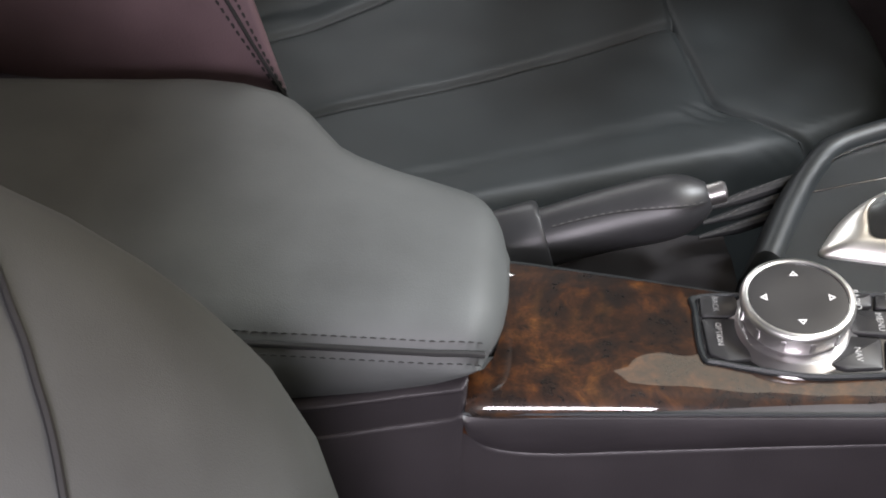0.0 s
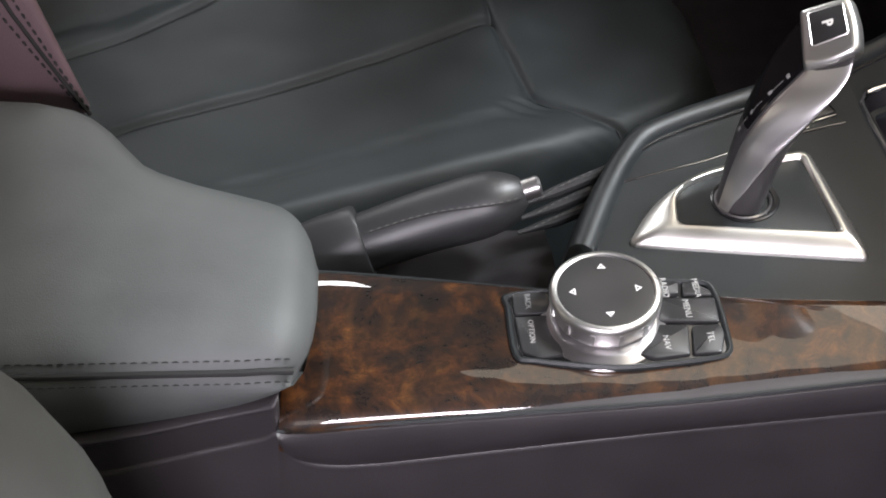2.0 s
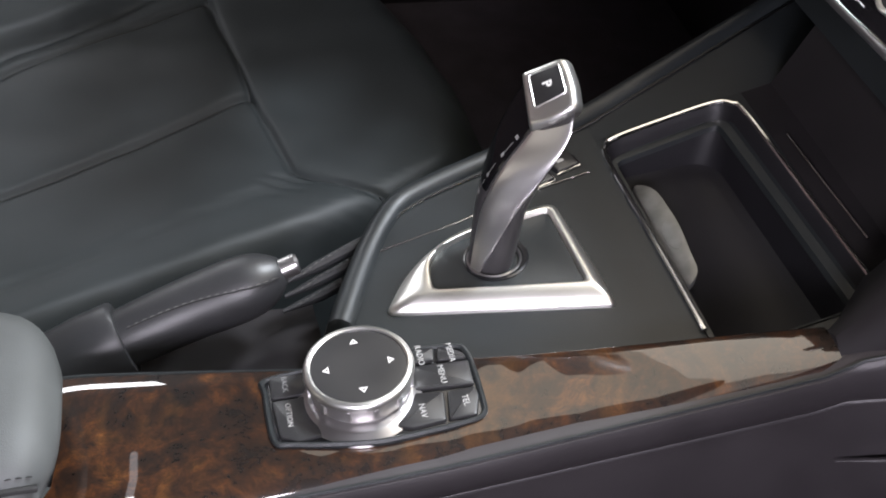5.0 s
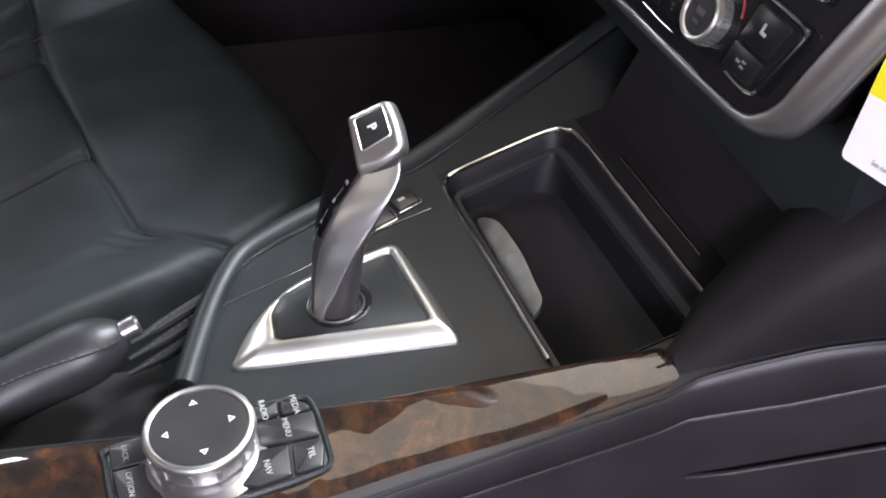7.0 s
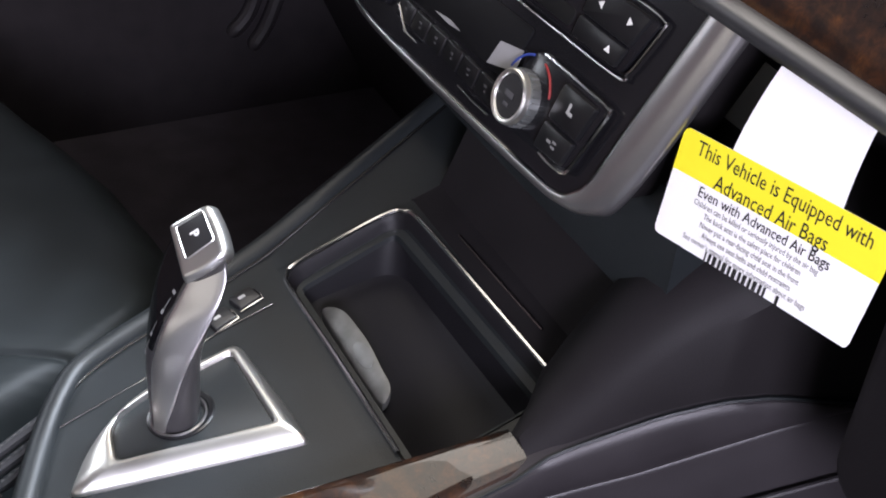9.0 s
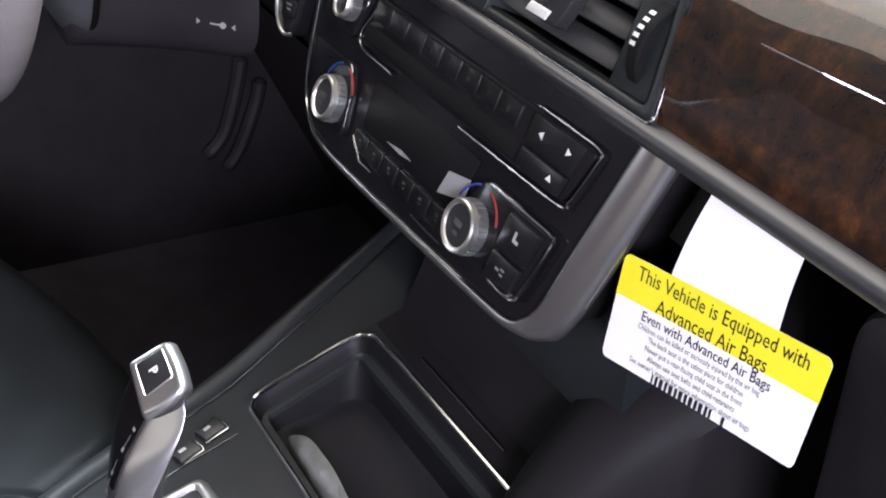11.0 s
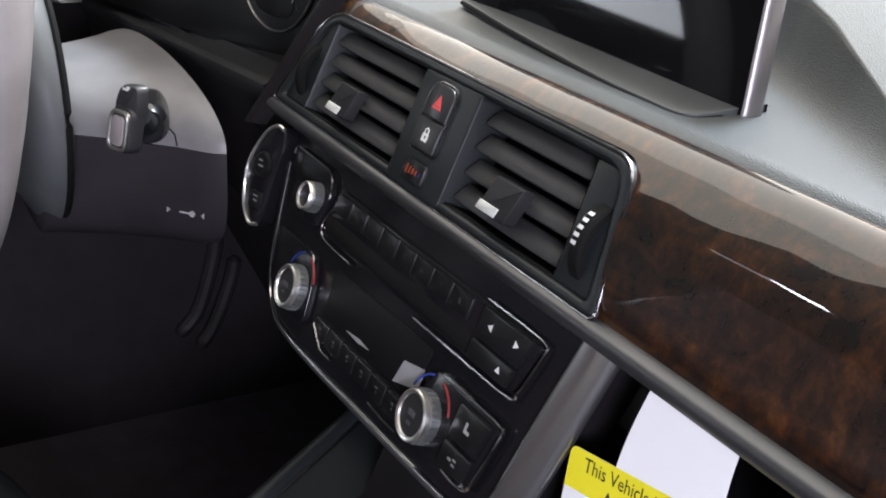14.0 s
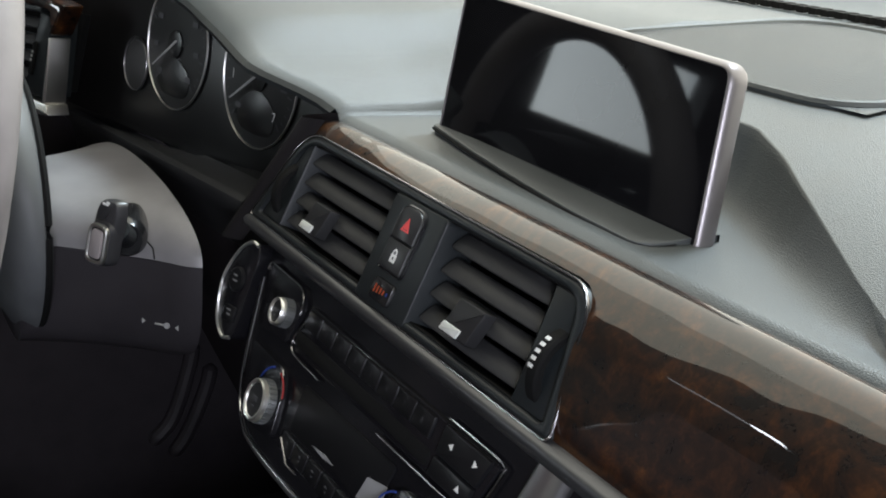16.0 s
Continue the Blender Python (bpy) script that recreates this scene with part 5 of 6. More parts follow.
def rotary(name, at, axis_frame, r, depth, parent):
    """A knurled knob whose front stands at a place, on the axes of a frame."""
    m = axis_frame.copy()
    m.translation = at
    fr = on(m)
    k = part(name, lathe([(r * 0.98, -depth), (r, -depth + 0.002), (r * 0.97, -0.0015), (r * 0.92, 0.0)], fr, 0, 0, 40), KNURL, parent, "knurled satin silver knob")
    for i in range(26):
        a = 2 * math.pi * i / 26
        c, s = math.cos(a), math.sin(a)
        w = r * 0.055
        part("knurl", prism([(r * 0.96 * c - w * s, r * 0.96 * s + w * c), (r * 0.96 * c + w * s, r * 0.96 * s - w * c), (r * 1.025 * c + w * 0.5 * s, r * 1.025 * s - w * 0.5 * c), (r * 1.025 * c - w * 0.5 * s, r * 1.025 * s + w * 0.5 * c)], -depth, -0.0025, fr, 0), KNURL, k, smooth=False)
    part("knob_ring", lathe([(r * 0.98, -0.0018), (r * 0.96, 0.0008), (r * 0.90, 0.0016), (r * 0.80, 0.0012), (r * 0.76, -0.0005)], fr, 0, 0, 40, False), SATIN, k)
    part("knob_face", lathe([(r * 0.80, -0.002), (r * 0.78, 0.0), (0.0004, 0.0003)], fr, 0, 0, 32), KEY_BLACK, k)
    bars("print", [(0, 0.001, r * 0.5, r * 0.22), (0, -r * 0.3, r * 0.3, r * 0.12)], 0.0006, fr, DIM_PRINT, k)
    return k


def build_stack():
    st = thing("radio_and_climate_panel", (0.43, 0.5, 0.51), "black radio and climate panel in a silver frame", "control panel")
    outer = [(-0.172, 0.041), (-0.163, 0.018), (-0.147, -0.029), (-0.133, -0.055), (-0.1154, -0.068), (-0.095, -0.0735), (-0.038, -0.0745), (0.09, -0.0705), (0.123, -0.0672), (0.140, -0.0605), (0.1500, -0.0500), (0.1590, -0.0170), (0.1700, 0.041)]
    inner = [(-0.167, 0.0408), (-0.159, 0.018), (-0.144, -0.028), (-0.130, -0.0525), (-0.113, -0.0645), (-0.095, -0.0685), (-0.038, -0.0690), (0.09, -0.0650), (0.1168, -0.0630), (0.1275, -0.0575), (0.1345, -0.0460), (0.1410, -0.0130), (0.1520, 0.0408)]
    so, si = spline(outer, 5), spline(inner, 5)
    part("face", prism(si, -0.02, 0.0, sf, 0.0), STACK_BLACK, st, "gloss black fascia", smooth=False)
    rows = []
    for p, q in zip(so, si):
        mx, my = (p[0] + q[0]) / 2, (p[1] + q[1]) / 2
        c = (0.0, -0.012)
        tuck = (p[0] + (c[0] - p[0]) * 0.10, p[1] + (c[1] - p[1]) * 0.10)
        near = (p[0] * 0.86 + q[0] * 0.14, p[1] * 0.86 + q[1] * 0.14)
        rows.append([sf(*tuck, -0.016), sf(p[0], p[1], -0.0065), sf(p[0], p[1], -0.0030), sf(*near, -0.0006), sf(mx, my, 0.0012), sf(q[0] * 0.9 + p[0] * 0.1, q[1] * 0.9 + p[1] * 0.1, 0.0016), sf(*q, 0.0010), sf(*q, -0.004)])
    part("frame", loft(rows, closed=False), SATIN_DARK, st, "brushed grey metal frame", angle=60)
    part("frame_line", tube([sf(u, v, 0.0012) for u, v in si], 0.0006, 6), CHROME, st)
    part("body", loft([[sf(u * k, (v + 0.012) * k - 0.012, h) for u, v in so] for k, h in ((0.94, -0.012), (0.88, -0.045))]), PLASTIC_ROUGH, st)
    # radio: preset keys, slot, arrow keys
    radio = part("radio", prism(round_poly([(-0.088, -0.0035), (0.122, -0.0015), (0.131, 0.026), (-0.082, 0.026)], 0.004, 4), -0.002, 0.0022, sf, 0.0008), STACK_BLACK, st, "black radio unit")
    for i in range(8):
        u = -0.070 + i * 0.0193
        k = part("preset_key", prism(rrect(u, 0.0185, 0.0186, 0.0115, 0.0008, 2), 0.001, 0.0040, sf, 0.0008), STACK_KEY, radio)
        letters("print", str(i + 1), 0.0042, STACKM, u, 0.0185, 0.0042, DIM_PRINT, k)
    k = part("seek_key", prism(round_poly([(0.084, 0.010), (0.121, 0.010), (0.126, 0.0255), (0.084, 0.0255)], 0.0015, 3), 0.001, 0.0042, sf, 0.0008), STACK_KEY, radio)
    mark("arrow_mark", [(0.0925, 0.0182), (0.0960, 0.0200), (0.0960, 0.0164)], 0.0044, sf, WHITE, k)
    mark("arrow_mark", [(0.1182, 0.0190), (0.1147, 0.0208), (0.1147, 0.0172)], 0.0044, sf, WHITE, k)
    k = part("eject_key", prism(round_poly([(0.084, -0.001), (0.118, -0.0008), (0.1205, 0.0090), (0.084, 0.0090)], 0.0015, 3), 0.001, 0.0042, sf, 0.0008), STACK_KEY, radio)
    mark("arrow_mark", [(0.1085, 0.0030), (0.1125, 0.0030), (0.1105, 0.0060)], 0.0044, sf, WHITE, k)
    part("disc_slot", prism(rrect(-0.003, 0.0045, 0.165, 0.0085, 0.003), 0.0, 0.0027, sf, 0.0006), RUBBER, radio, "dark disc slot")
    outline_tube("chrome_line", spline([(0.0835, 0.0282), (0.12, 0.0283), (0.1315, 0.0275), (0.1335, 0.0245), (0.1290, 0.008), (0.1262, 0.0005), (0.121, -0.0035), (0.07, -0.0045), (0.031, -0.0050)], 6), 0.0008, sf, 0.0022, DARK_CHROME, st)
    outline_tube("chrome_line", spline([(-0.083, 0.014), (-0.089, 0.002), (-0.086, -0.0045), (-0.075, -0.0062), (-0.044, -0.0064)], 6), 0.0008, sf, 0.0022, DARK_CHROME, st)
    pod = round_poly([(-0.154, 0.0315), (-0.099, 0.031), (-0.090, 0.022), (-0.094, -0.004), (-0.138, -0.008)], 0.006, 5)
    part("volume_pod", prism(pod, -0.002, 0.0030, sf, 0.001), STACK_BLACK, st)
    outline_tube("chrome_line", [p for p in pod if p[1] > 0.012], 0.0007, sf, 0.0030, DARK_CHROME, st)
    rotary("volume_knob", Vector((0.4289, 0.6052, 0.5877)), STACKM, 0.0090, 0.010, st)
    # climate: side pods, displays and a row of keys
    podl = round_poly([(-0.140, -0.0165), (-0.085, -0.0165), (-0.076, -0.028), (-0.070, -0.056), (-0.112, -0.0615), (-0.131, -0.045)], 0.006, 5)
    part("climate_pod", prism(podl, -0.002, 0.0035, sf, 0.001), STACK_BLACK, st)
    outline_tube("chrome_line", podl[6:18], 0.0007, sf, 0.0033, DARK_CHROME, st)
    podr = round_poly([(0.068, -0.0165), (0.1275, -0.0165), (0.1200, -0.052), (0.098, -0.0545), (0.062, -0.0565), (0.058, -0.035)], [0.004, 0.005, 0.005, 0.003, 0.006, 0.008], 5)
    part("climate_pod", prism(podr, -0.002, 0.0035, sf, 0.001), STACK_BLACK, st)
    outline_tube("chrome_line", spline([(0.0745, -0.0158), (0.11, -0.0157), (0.1255, -0.0160), (0.1285, -0.0195), (0.1215, -0.0480), (0.1180, -0.0525), (0.110, -0.0540), (0.0985, -0.0535)], 6), 0.0009, sf, 0.0035, CHROME, st)
    for at in (Vector((0.4104, 0.5902, 0.5386)), Vector((0.4106, 0.4281, 0.5391))):
        rotary("climate_knob", at, STACKM, 0.0136, 0.011, st)
    for word, poly in (("heat", [(0.097, -0.019), (0.1225, -0.019), (0.1190, -0.0365), (0.096, -0.0365)]), ("cool", [(0.0955, -0.0385), (0.1185, -0.0385), (0.1165, -0.0505), (0.0950, -0.0520)])):
        k = part("seat_key", prism(round_poly(poly, 0.0015, 3), 0.003, 0.0062, sf, 0.0008), STACK_KEY, st)
        cu, cv = sum(p[0] for p in poly) / 4, sum(p[1] for p in poly) / 4
        bars("print", [(cu - 0.0012, cv + 0.0008, 0.0016, 0.0050), (cu + 0.0010, cv - 0.0010, 0.0028, 0.0016)] if word == "heat" else [(cu - 0.002, cv, 0.003, 0.0012), (cu + 0.002, cv + 0.0012, 0.0028, 0.0010), (cu + 0.002, cv - 0.0012, 0.0028, 0.0010)], 0.0064, sf, GREY_PRINT if word == "heat" else DIM_WHITE, k)
    for a0, a1, mat in ((20, 75, RED), (105, 160, BLUE)):
        arc = [(0.072 + 0.0185 * math.cos(radians(a)), -0.0375 + 0.0185 * math.sin(radians(a))) for a in steps(a0, a1, 8)]
        outline_tube("scale_mark", arc, 0.0006, sf, 0.0038, mat, st)
        arc = [(-0.0902 + 0.0185 * math.cos(radians(a)), -0.0375 + 0.0185 * math.sin(radians(a))) for a in steps(a0, a1, 8)]
        outline_tube("scale_mark", arc, 0.0006, sf, 0.0038, mat, st)
    lcd = part("climate_display", prism(round_poly([(-0.058, -0.0145), (0.056, -0.0115), (0.050, -0.0410), (-0.056, -0.0430)], 0.003, 3), -0.002, 0.0012, sf, 0.0004), LCD_DULL, st, "dark climate display")
    part("display_window", prism(round_poly([(0.0327, -0.0400), (0.0364, -0.0266), (0.0559, -0.0226), (0.0559, -0.0337)], 0.0006, 2), 0.0012, 0.0016, sf, 0.0), LCD_CLEAR, lcd, "pale display window", smooth=False)
    part("display_window", prism([(-0.026, -0.0385), (-0.010, -0.0390), (0.002, -0.0375), (-0.010, -0.0365)], 0.0012, 0.0016, sf, 0.0), LCD_CLEAR, lcd, smooth=False)
    for i in range(6):
        u = -0.052 + i * 0.0185
        k = part("climate_key", prism(rrect(u, -0.0505, 0.0170, 0.0110, 0.001, 2), 0.0, 0.0018, sf, 0.0006), STACK_KEY, st)
        bars("print", [(u, -0.0495, 0.0028, 0.0012), (u + 0.0008, -0.0520, 0.0018, 0.0008)], 0.0017, sf, DIM_PRINT, k)
    for a, b in (((-0.058, -0.044), (-0.030, -0.0590)), ((0.020, -0.0595), (0.052, -0.0595))):
        outline_tube("chrome_line", [a if a[0] > 0 else (-0.060, -0.0500), ((a[0] + b[0]) / 2, -0.0600 if a[0] > 0 else -0.0595), b], 0.0007, sf, 0.0022, DARK_CHROME if a[0] < 0 else CHROME, st)


build_stack()


def build_start():
    sb = thing("start_switch_panel", (0.43, 0.665, 0.55), "oval chrome-edged start switch beside the radio", "switch")
    m = basis((0.428, 0.662, 0.578), (0.22, -0.97, 0), (0.30, 0, 1))
    fr = on(m)
    shape = spline([(-0.026, 0.004), (-0.022, -0.020), (-0.012, -0.031), (0.0, -0.027), (0.004, 0.0), (0.006, 0.028), (-0.002, 0.035), (-0.016, 0.026)], 5, True)
    part("plate", prism(shape, -0.012, 0.0, fr, 0.001), STACK_BLACK, sb)
    part("chrome_rim", tube([fr(u, v, 0.0) for u, v in spline([(0.003, 0.034), (-0.005, 0.0345), (-0.016, 0.026), (-0.026, 0.004), (-0.022, -0.020), (-0.012, -0.031), (-0.003, -0.030)], 6)], 0.0013, 8), SILVER, sb)
    part("start_button", lathe([(0.0085, -0.002), (0.0085, 0.001), (0.007, 0.0020), (0.0005, 0.0016)], fr, -0.010, 0.008, 28), STACK_KEY, sb)
    part("lower_button", prism(rrect(-0.009, -0.0150, 0.013, 0.011, 0.002), -0.002, 0.0015, fr, 0.0008), STACK_KEY, sb)
    for q in ((-0.011, 0.0105, 0.004, 0.0010), (-0.010, 0.0070, 0.005, 0.0010)):
        bars("print", [q], 0.0019, fr, DIM_WHITE, sb)
    for q in ((-0.009, -0.0125, 0.005, 0.0010), (-0.0085, -0.0155, 0.004, 0.0010)):
        bars("print", [q], 0.0015, fr, DIM_WHITE, sb)


build_start()


# ---- centre vents ----
def build_vents():
    vt = thing("centre_air_vents", (0.463, 0.52, 0.62), "black twin centre air vents with hazard switch", "air vent")
    outer = round_poly([(-0.182, -0.033), (0.1755, -0.033), (0.1610, 0.0325), (-0.152, 0.0345)], [0.003, 0.004, 0.016, 0.022], 7)
    inner = round_poly([(-0.172, -0.0285), (0.1680, -0.0285), (0.1545, 0.0280), (-0.148, 0.0295)], [0.003, 0.004, 0.013, 0.018], 7)
    part("housing", ringed(outer, inner, -0.022, 0.0028, vf, 0.0012), PLASTIC, vt, "black vent housing", angle=50)
    part("chrome_line", tube([vf(u, v, 0.0022) for u, v in inset(outer, -0.0006)], 0.0008, 6, True), DARK_CHROME, vt, "thin smoked chrome outline")
    part("back", prism(inner, -0.045, -0.040, vf, 0), RUBBER, vt, smooth=False)
    part("inner_wall", ringed(inner, inset(inner, 0.001), -0.044, 0.0, vf), RUBBER, vt)
    # vents: four slats each, a sliding tab and a thumbwheel panel
    for u0, u1, tab in ((-0.139, -0.019, -0.0914), (0.043, 0.1400, 0.0868)):
        for i in range(4):
            v = 0.0205 - i * 0.0135
            rows = []
            for u in steps(u0, u1, 6):
                bow = 0.0025 * math.cos((u - (u0 + u1) / 2) / (u1 - u0) * math.pi)
                rows.append([vf(u, v + dv, dn + bow) for dv, dn in ((0.0040, -0.022), (0.0058, -0.0105), (0.0057, -0.0092), (0.0048, -0.0080), (0.0010, -0.0052), (-0.0028, -0.0030), (-0.0040, -0.0032), (-0.0046, -0.0048), (-0.0034, -0.022))])
            part("slat", loft(rows), SLAT, vt, angle=50)
        t = part("slider_tab", prism(round_poly([(tab - 0.0115, -0.0200), (tab + 0.0125, -0.0200), (tab + 0.0180, -0.0010), (tab - 0.0060, -0.0010)], 0.0012, 3), -0.001, 0.0062, vf, 0.0012), KEY_BLACK, vt, "black vent slider")
        part("slider_face", prism(round_poly([(tab - 0.0110, -0.0196), (tab + 0.0050, -0.0196), (tab + 0.0065, -0.0148), (tab - 0.0095, -0.0148)], 0.0006, 3), 0.0050, 0.0072, vf, 0.0004), CHIP, t, "bright slider face")
    part("end_panel", prism(round_poly([(0.1395, -0.0285), (0.1670, -0.0285), (0.1540, 0.0270), (0.1345, 0.0270)], [0.001, 0.003, 0.012, 0.001], 5), -0.02, 0.0008, vf, 0.0015), PLASTIC, vt)
    part("end_panel", prism(round_poly([(-0.1710, -0.0285), (-0.1390, -0.0285), (-0.1390, 0.0285), (-0.1470, 0.0285)], [0.003, 0.001, 0.001, 0.012], 5), -0.02, 0.0008, vf, 0.0015), PLASTIC, vt)
    for cu, sgn in ((0.1530, 1), (-0.1520, -1)):
        rows = []
        for a in steps(-62, 62, 18):
            c, s = math.cos(radians(a)), math.sin(radians(a))
            rows.append([vf(cu + w, -0.006 + s * r, -0.014 + c * r) for w, r in ((-0.0042, 0.0185), (-0.0042, 0.0215), (-0.0030, 0.0225), (0.0030, 0.0225), (0.0042, 0.0215), (0.0042, 0.0185))])
        w = part("thumbwheel", loft(rows), RUBBER, vt, "ribbed black thumbwheel")
        if sgn > 0:
            for i in range(5):
                a = -9 + i * 9
                c, s = math.cos(radians(a)), math.sin(radians(a))
                c2, s2 = math.cos(radians(a + 4.5)), math.sin(radians(a + 4.5))
                rr = 0.0229
                part("white_rib", loft([[vf(cu - 0.0030, -0.006 + s * rr, -0.014 + c * rr), vf(cu + 0.0006, -0.006 + s * rr, -0.014 + c * rr)], [vf(cu - 0.0030, -0.006 + s2 * rr, -0.014 + c2 * rr), vf(cu + 0.0006, -0.006 + s2 * rr, -0.014 + c2 * rr)]], closed=False), WHITE, w, smooth=False)
    # divider with hazard and lock keys and a small temperature wheel
    part("divider", prism(round_poly([(-0.0165, -0.0330), (0.0415, -0.0330), (0.0395, 0.0285), (-0.0195, 0.0285)], 0.003, 3), -0.02, 0.0034, vf, 0.0012), PLASTIC, vt)
    cap = round_poly([(-0.0025, -0.0115), (0.0225, -0.0115), (0.0215, 0.0250), (-0.0035, 0.0250)], [0.003, 0.003, 0.008, 0.008], 5)
    part("key_frame", ringed(inset(cap, -0.0012), cap, 0.002, 0.0052, vf, 0.0005), PLASTIC_GLOSS, vt)
    hz = part("hazard_key", prism(round_poly([(-0.0025, 0.0062), (0.0220, 0.0062), (0.0215, 0.0248), (-0.0033, 0.0248)], [0.001, 0.001, 0.008, 0.008], 5), 0.001, 0.0062, vf, 0.001), KEY_BLACK, vt)
    part("warning_triangle", ringed([(0.0052, 0.0115), (0.0140, 0.0115), (0.0096, 0.0192)], [(0.0070, 0.0126), (0.0122, 0.0126), (0.0096, 0.0172)], 0.0060, 0.0065, vf), HAZARD, hz, "red hazard triangle", smooth=False)
    mark("warning_triangle", [(0.0074, 0.0129), (0.0118, 0.0129), (0.0096, 0.0167)], 0.0062, vf, HAZARD, hz)
    lk = part("lock_key", prism(round_poly([(-0.0022, -0.0112), (0.0224, -0.0112), (0.0220, 0.0056), (-0.0026, 0.0056)], 0.0015, 3), 0.001, 0.0062, vf, 0.001), KEY_BLACK, vt)
    part("print", ringed(rrect(0.0105, -0.0040, 0.0058, 0.0046, 0.0005, 2), rrect(0.0105, -0.0040, 0.0016, 0.0018, 0.0004, 2), 0.0060, 0.0064, vf), WHITE, lk, smooth=False)
    part("print", tube([vf(u, v, 0.0063) for u, v in ((0.0088, -0.0018), (0.0088, 0.0000), (0.0105, 0.0012), (0.0122, 0.0000), (0.0122, -0.0018))], 0.0004, 5), WHITE, lk)
    tw = part("temperature_wheel", prism(rrect(0.0120, -0.0225, 0.0220, 0.0125, 0.003, 4), 0.001, 0.0058, vf, 0.0012), PLASTIC_GLOSS, vt, "small temperature wheel")
    for i in range(4):
        bars("warm_mark", [(0.0062 + i * 0.0033, -0.0225, 0.0011, 0.0046 - i * 0.0007)], 0.0060, vf, ORANGE, tw)
    bars("cold_mark", [(0.0198, -0.0225, 0.0011, 0.0020)], 0.0060, vf, BLUE, tw)


build_vents()


# ---- screen ----
def build_screen():
    sc = thing("dash_screen", (0.555, 0.51, 0.69), "free-standing dash display with a silver edge, switched off", "screen")
    m = basis((0.5520, 0.5020, 0.7287), (0, -1, 0), (0.17, 0, 1))
    fr = on(m)
    o = round_poly([(0.1280, -0.0457), (0.1205, 0.0440), (-0.1280, 0.0525), (-0.1245, -0.0466)], [0.006, 0.009, 0.009, 0.006], 6)
    i = inset(o, 0.0030)
    skin = [(inset(o, 0.0014), -0.0100), (o, -0.0075), (o, -0.003), (inset(o, 0.0003), -0.0012), (inset(o, 0.0010), 0.0004), (inset(o, 0.0020), 0.0014), (inset(o, 0.0026), 0.0016), (i, 0.0012), (i, -0.010)]
    part("bezel", loft([[fr(u, v, q) for u, v in ring] for ring, q in skin], caps=False), BEZEL, sc, "slim satin grey bezel")
    part("rear_shell", loft([[fr(u * k, v * k, h) for u, v in o] for k, h in ((0.965, -0.0090), (0.90, -0.0105), (0.80, -0.0130), (0.70, -0.0160))]), PLASTIC, sc)
    part("display_glass", prism(i, -0.010, 0.0008, fr, 0.0003), LCD, sc, "glossy dark display glass", smooth=False)
    # low lip under the display, its front edge curving back towards the driver
    lip = [(0.3815, 0.5560), (0.3800, 0.5420), (0.3800, 0.5300), (0.3815, 0.5220), (0.3855, 0.5175), (0.3930, 0.5158), (0.4100, 0.5162), (0.4436, 0.5172), (0.5090, 0.5235), (0.5600, 0.5300), (0.6000, 0.5370), (0.6220, 0.5412), (0.6300, 0.5440), (0.6340, 0.5560)]
    lip = [Vector(p) for p in spline([(x, y, 0.0) for y, x in lip], 4)]
    rows = []
    for p in lip:
        top = 0.6905 + 0.0030 * smooth_step(0.36, 0.60, p.y)
        rows.append([Vector((min(0.562, p.x + dx), p.y, top + dz)) for dx, dz in ((0.0012, -0.014), (0.0008, -0.0024), (0.0, -0.0020), (0.0, -0.0006), (0.0012, 0.0), (0.012, 0.0006), (0.045, 0.0008), (0.045, -0.014))])
    part("foot", loft(rows), FOOT, sc, "grey lip under the display", angle=50)
    # black tube along the lip's front edge, in place of its shadow line
    part("foot_shadow_line", tube([Vector((p.x - 0.0004, p.y, 0.6882 + 0.0030 * smooth_step(0.36, 0.60, p.y))) for p in lip[6:-6]], 0.0011, 6), RUBBER, sc)
    part("stand", box(0.572, 0.584, 0.47, 0.56, 0.685, 0.735, 0.003), PLASTIC, sc)


build_screen()


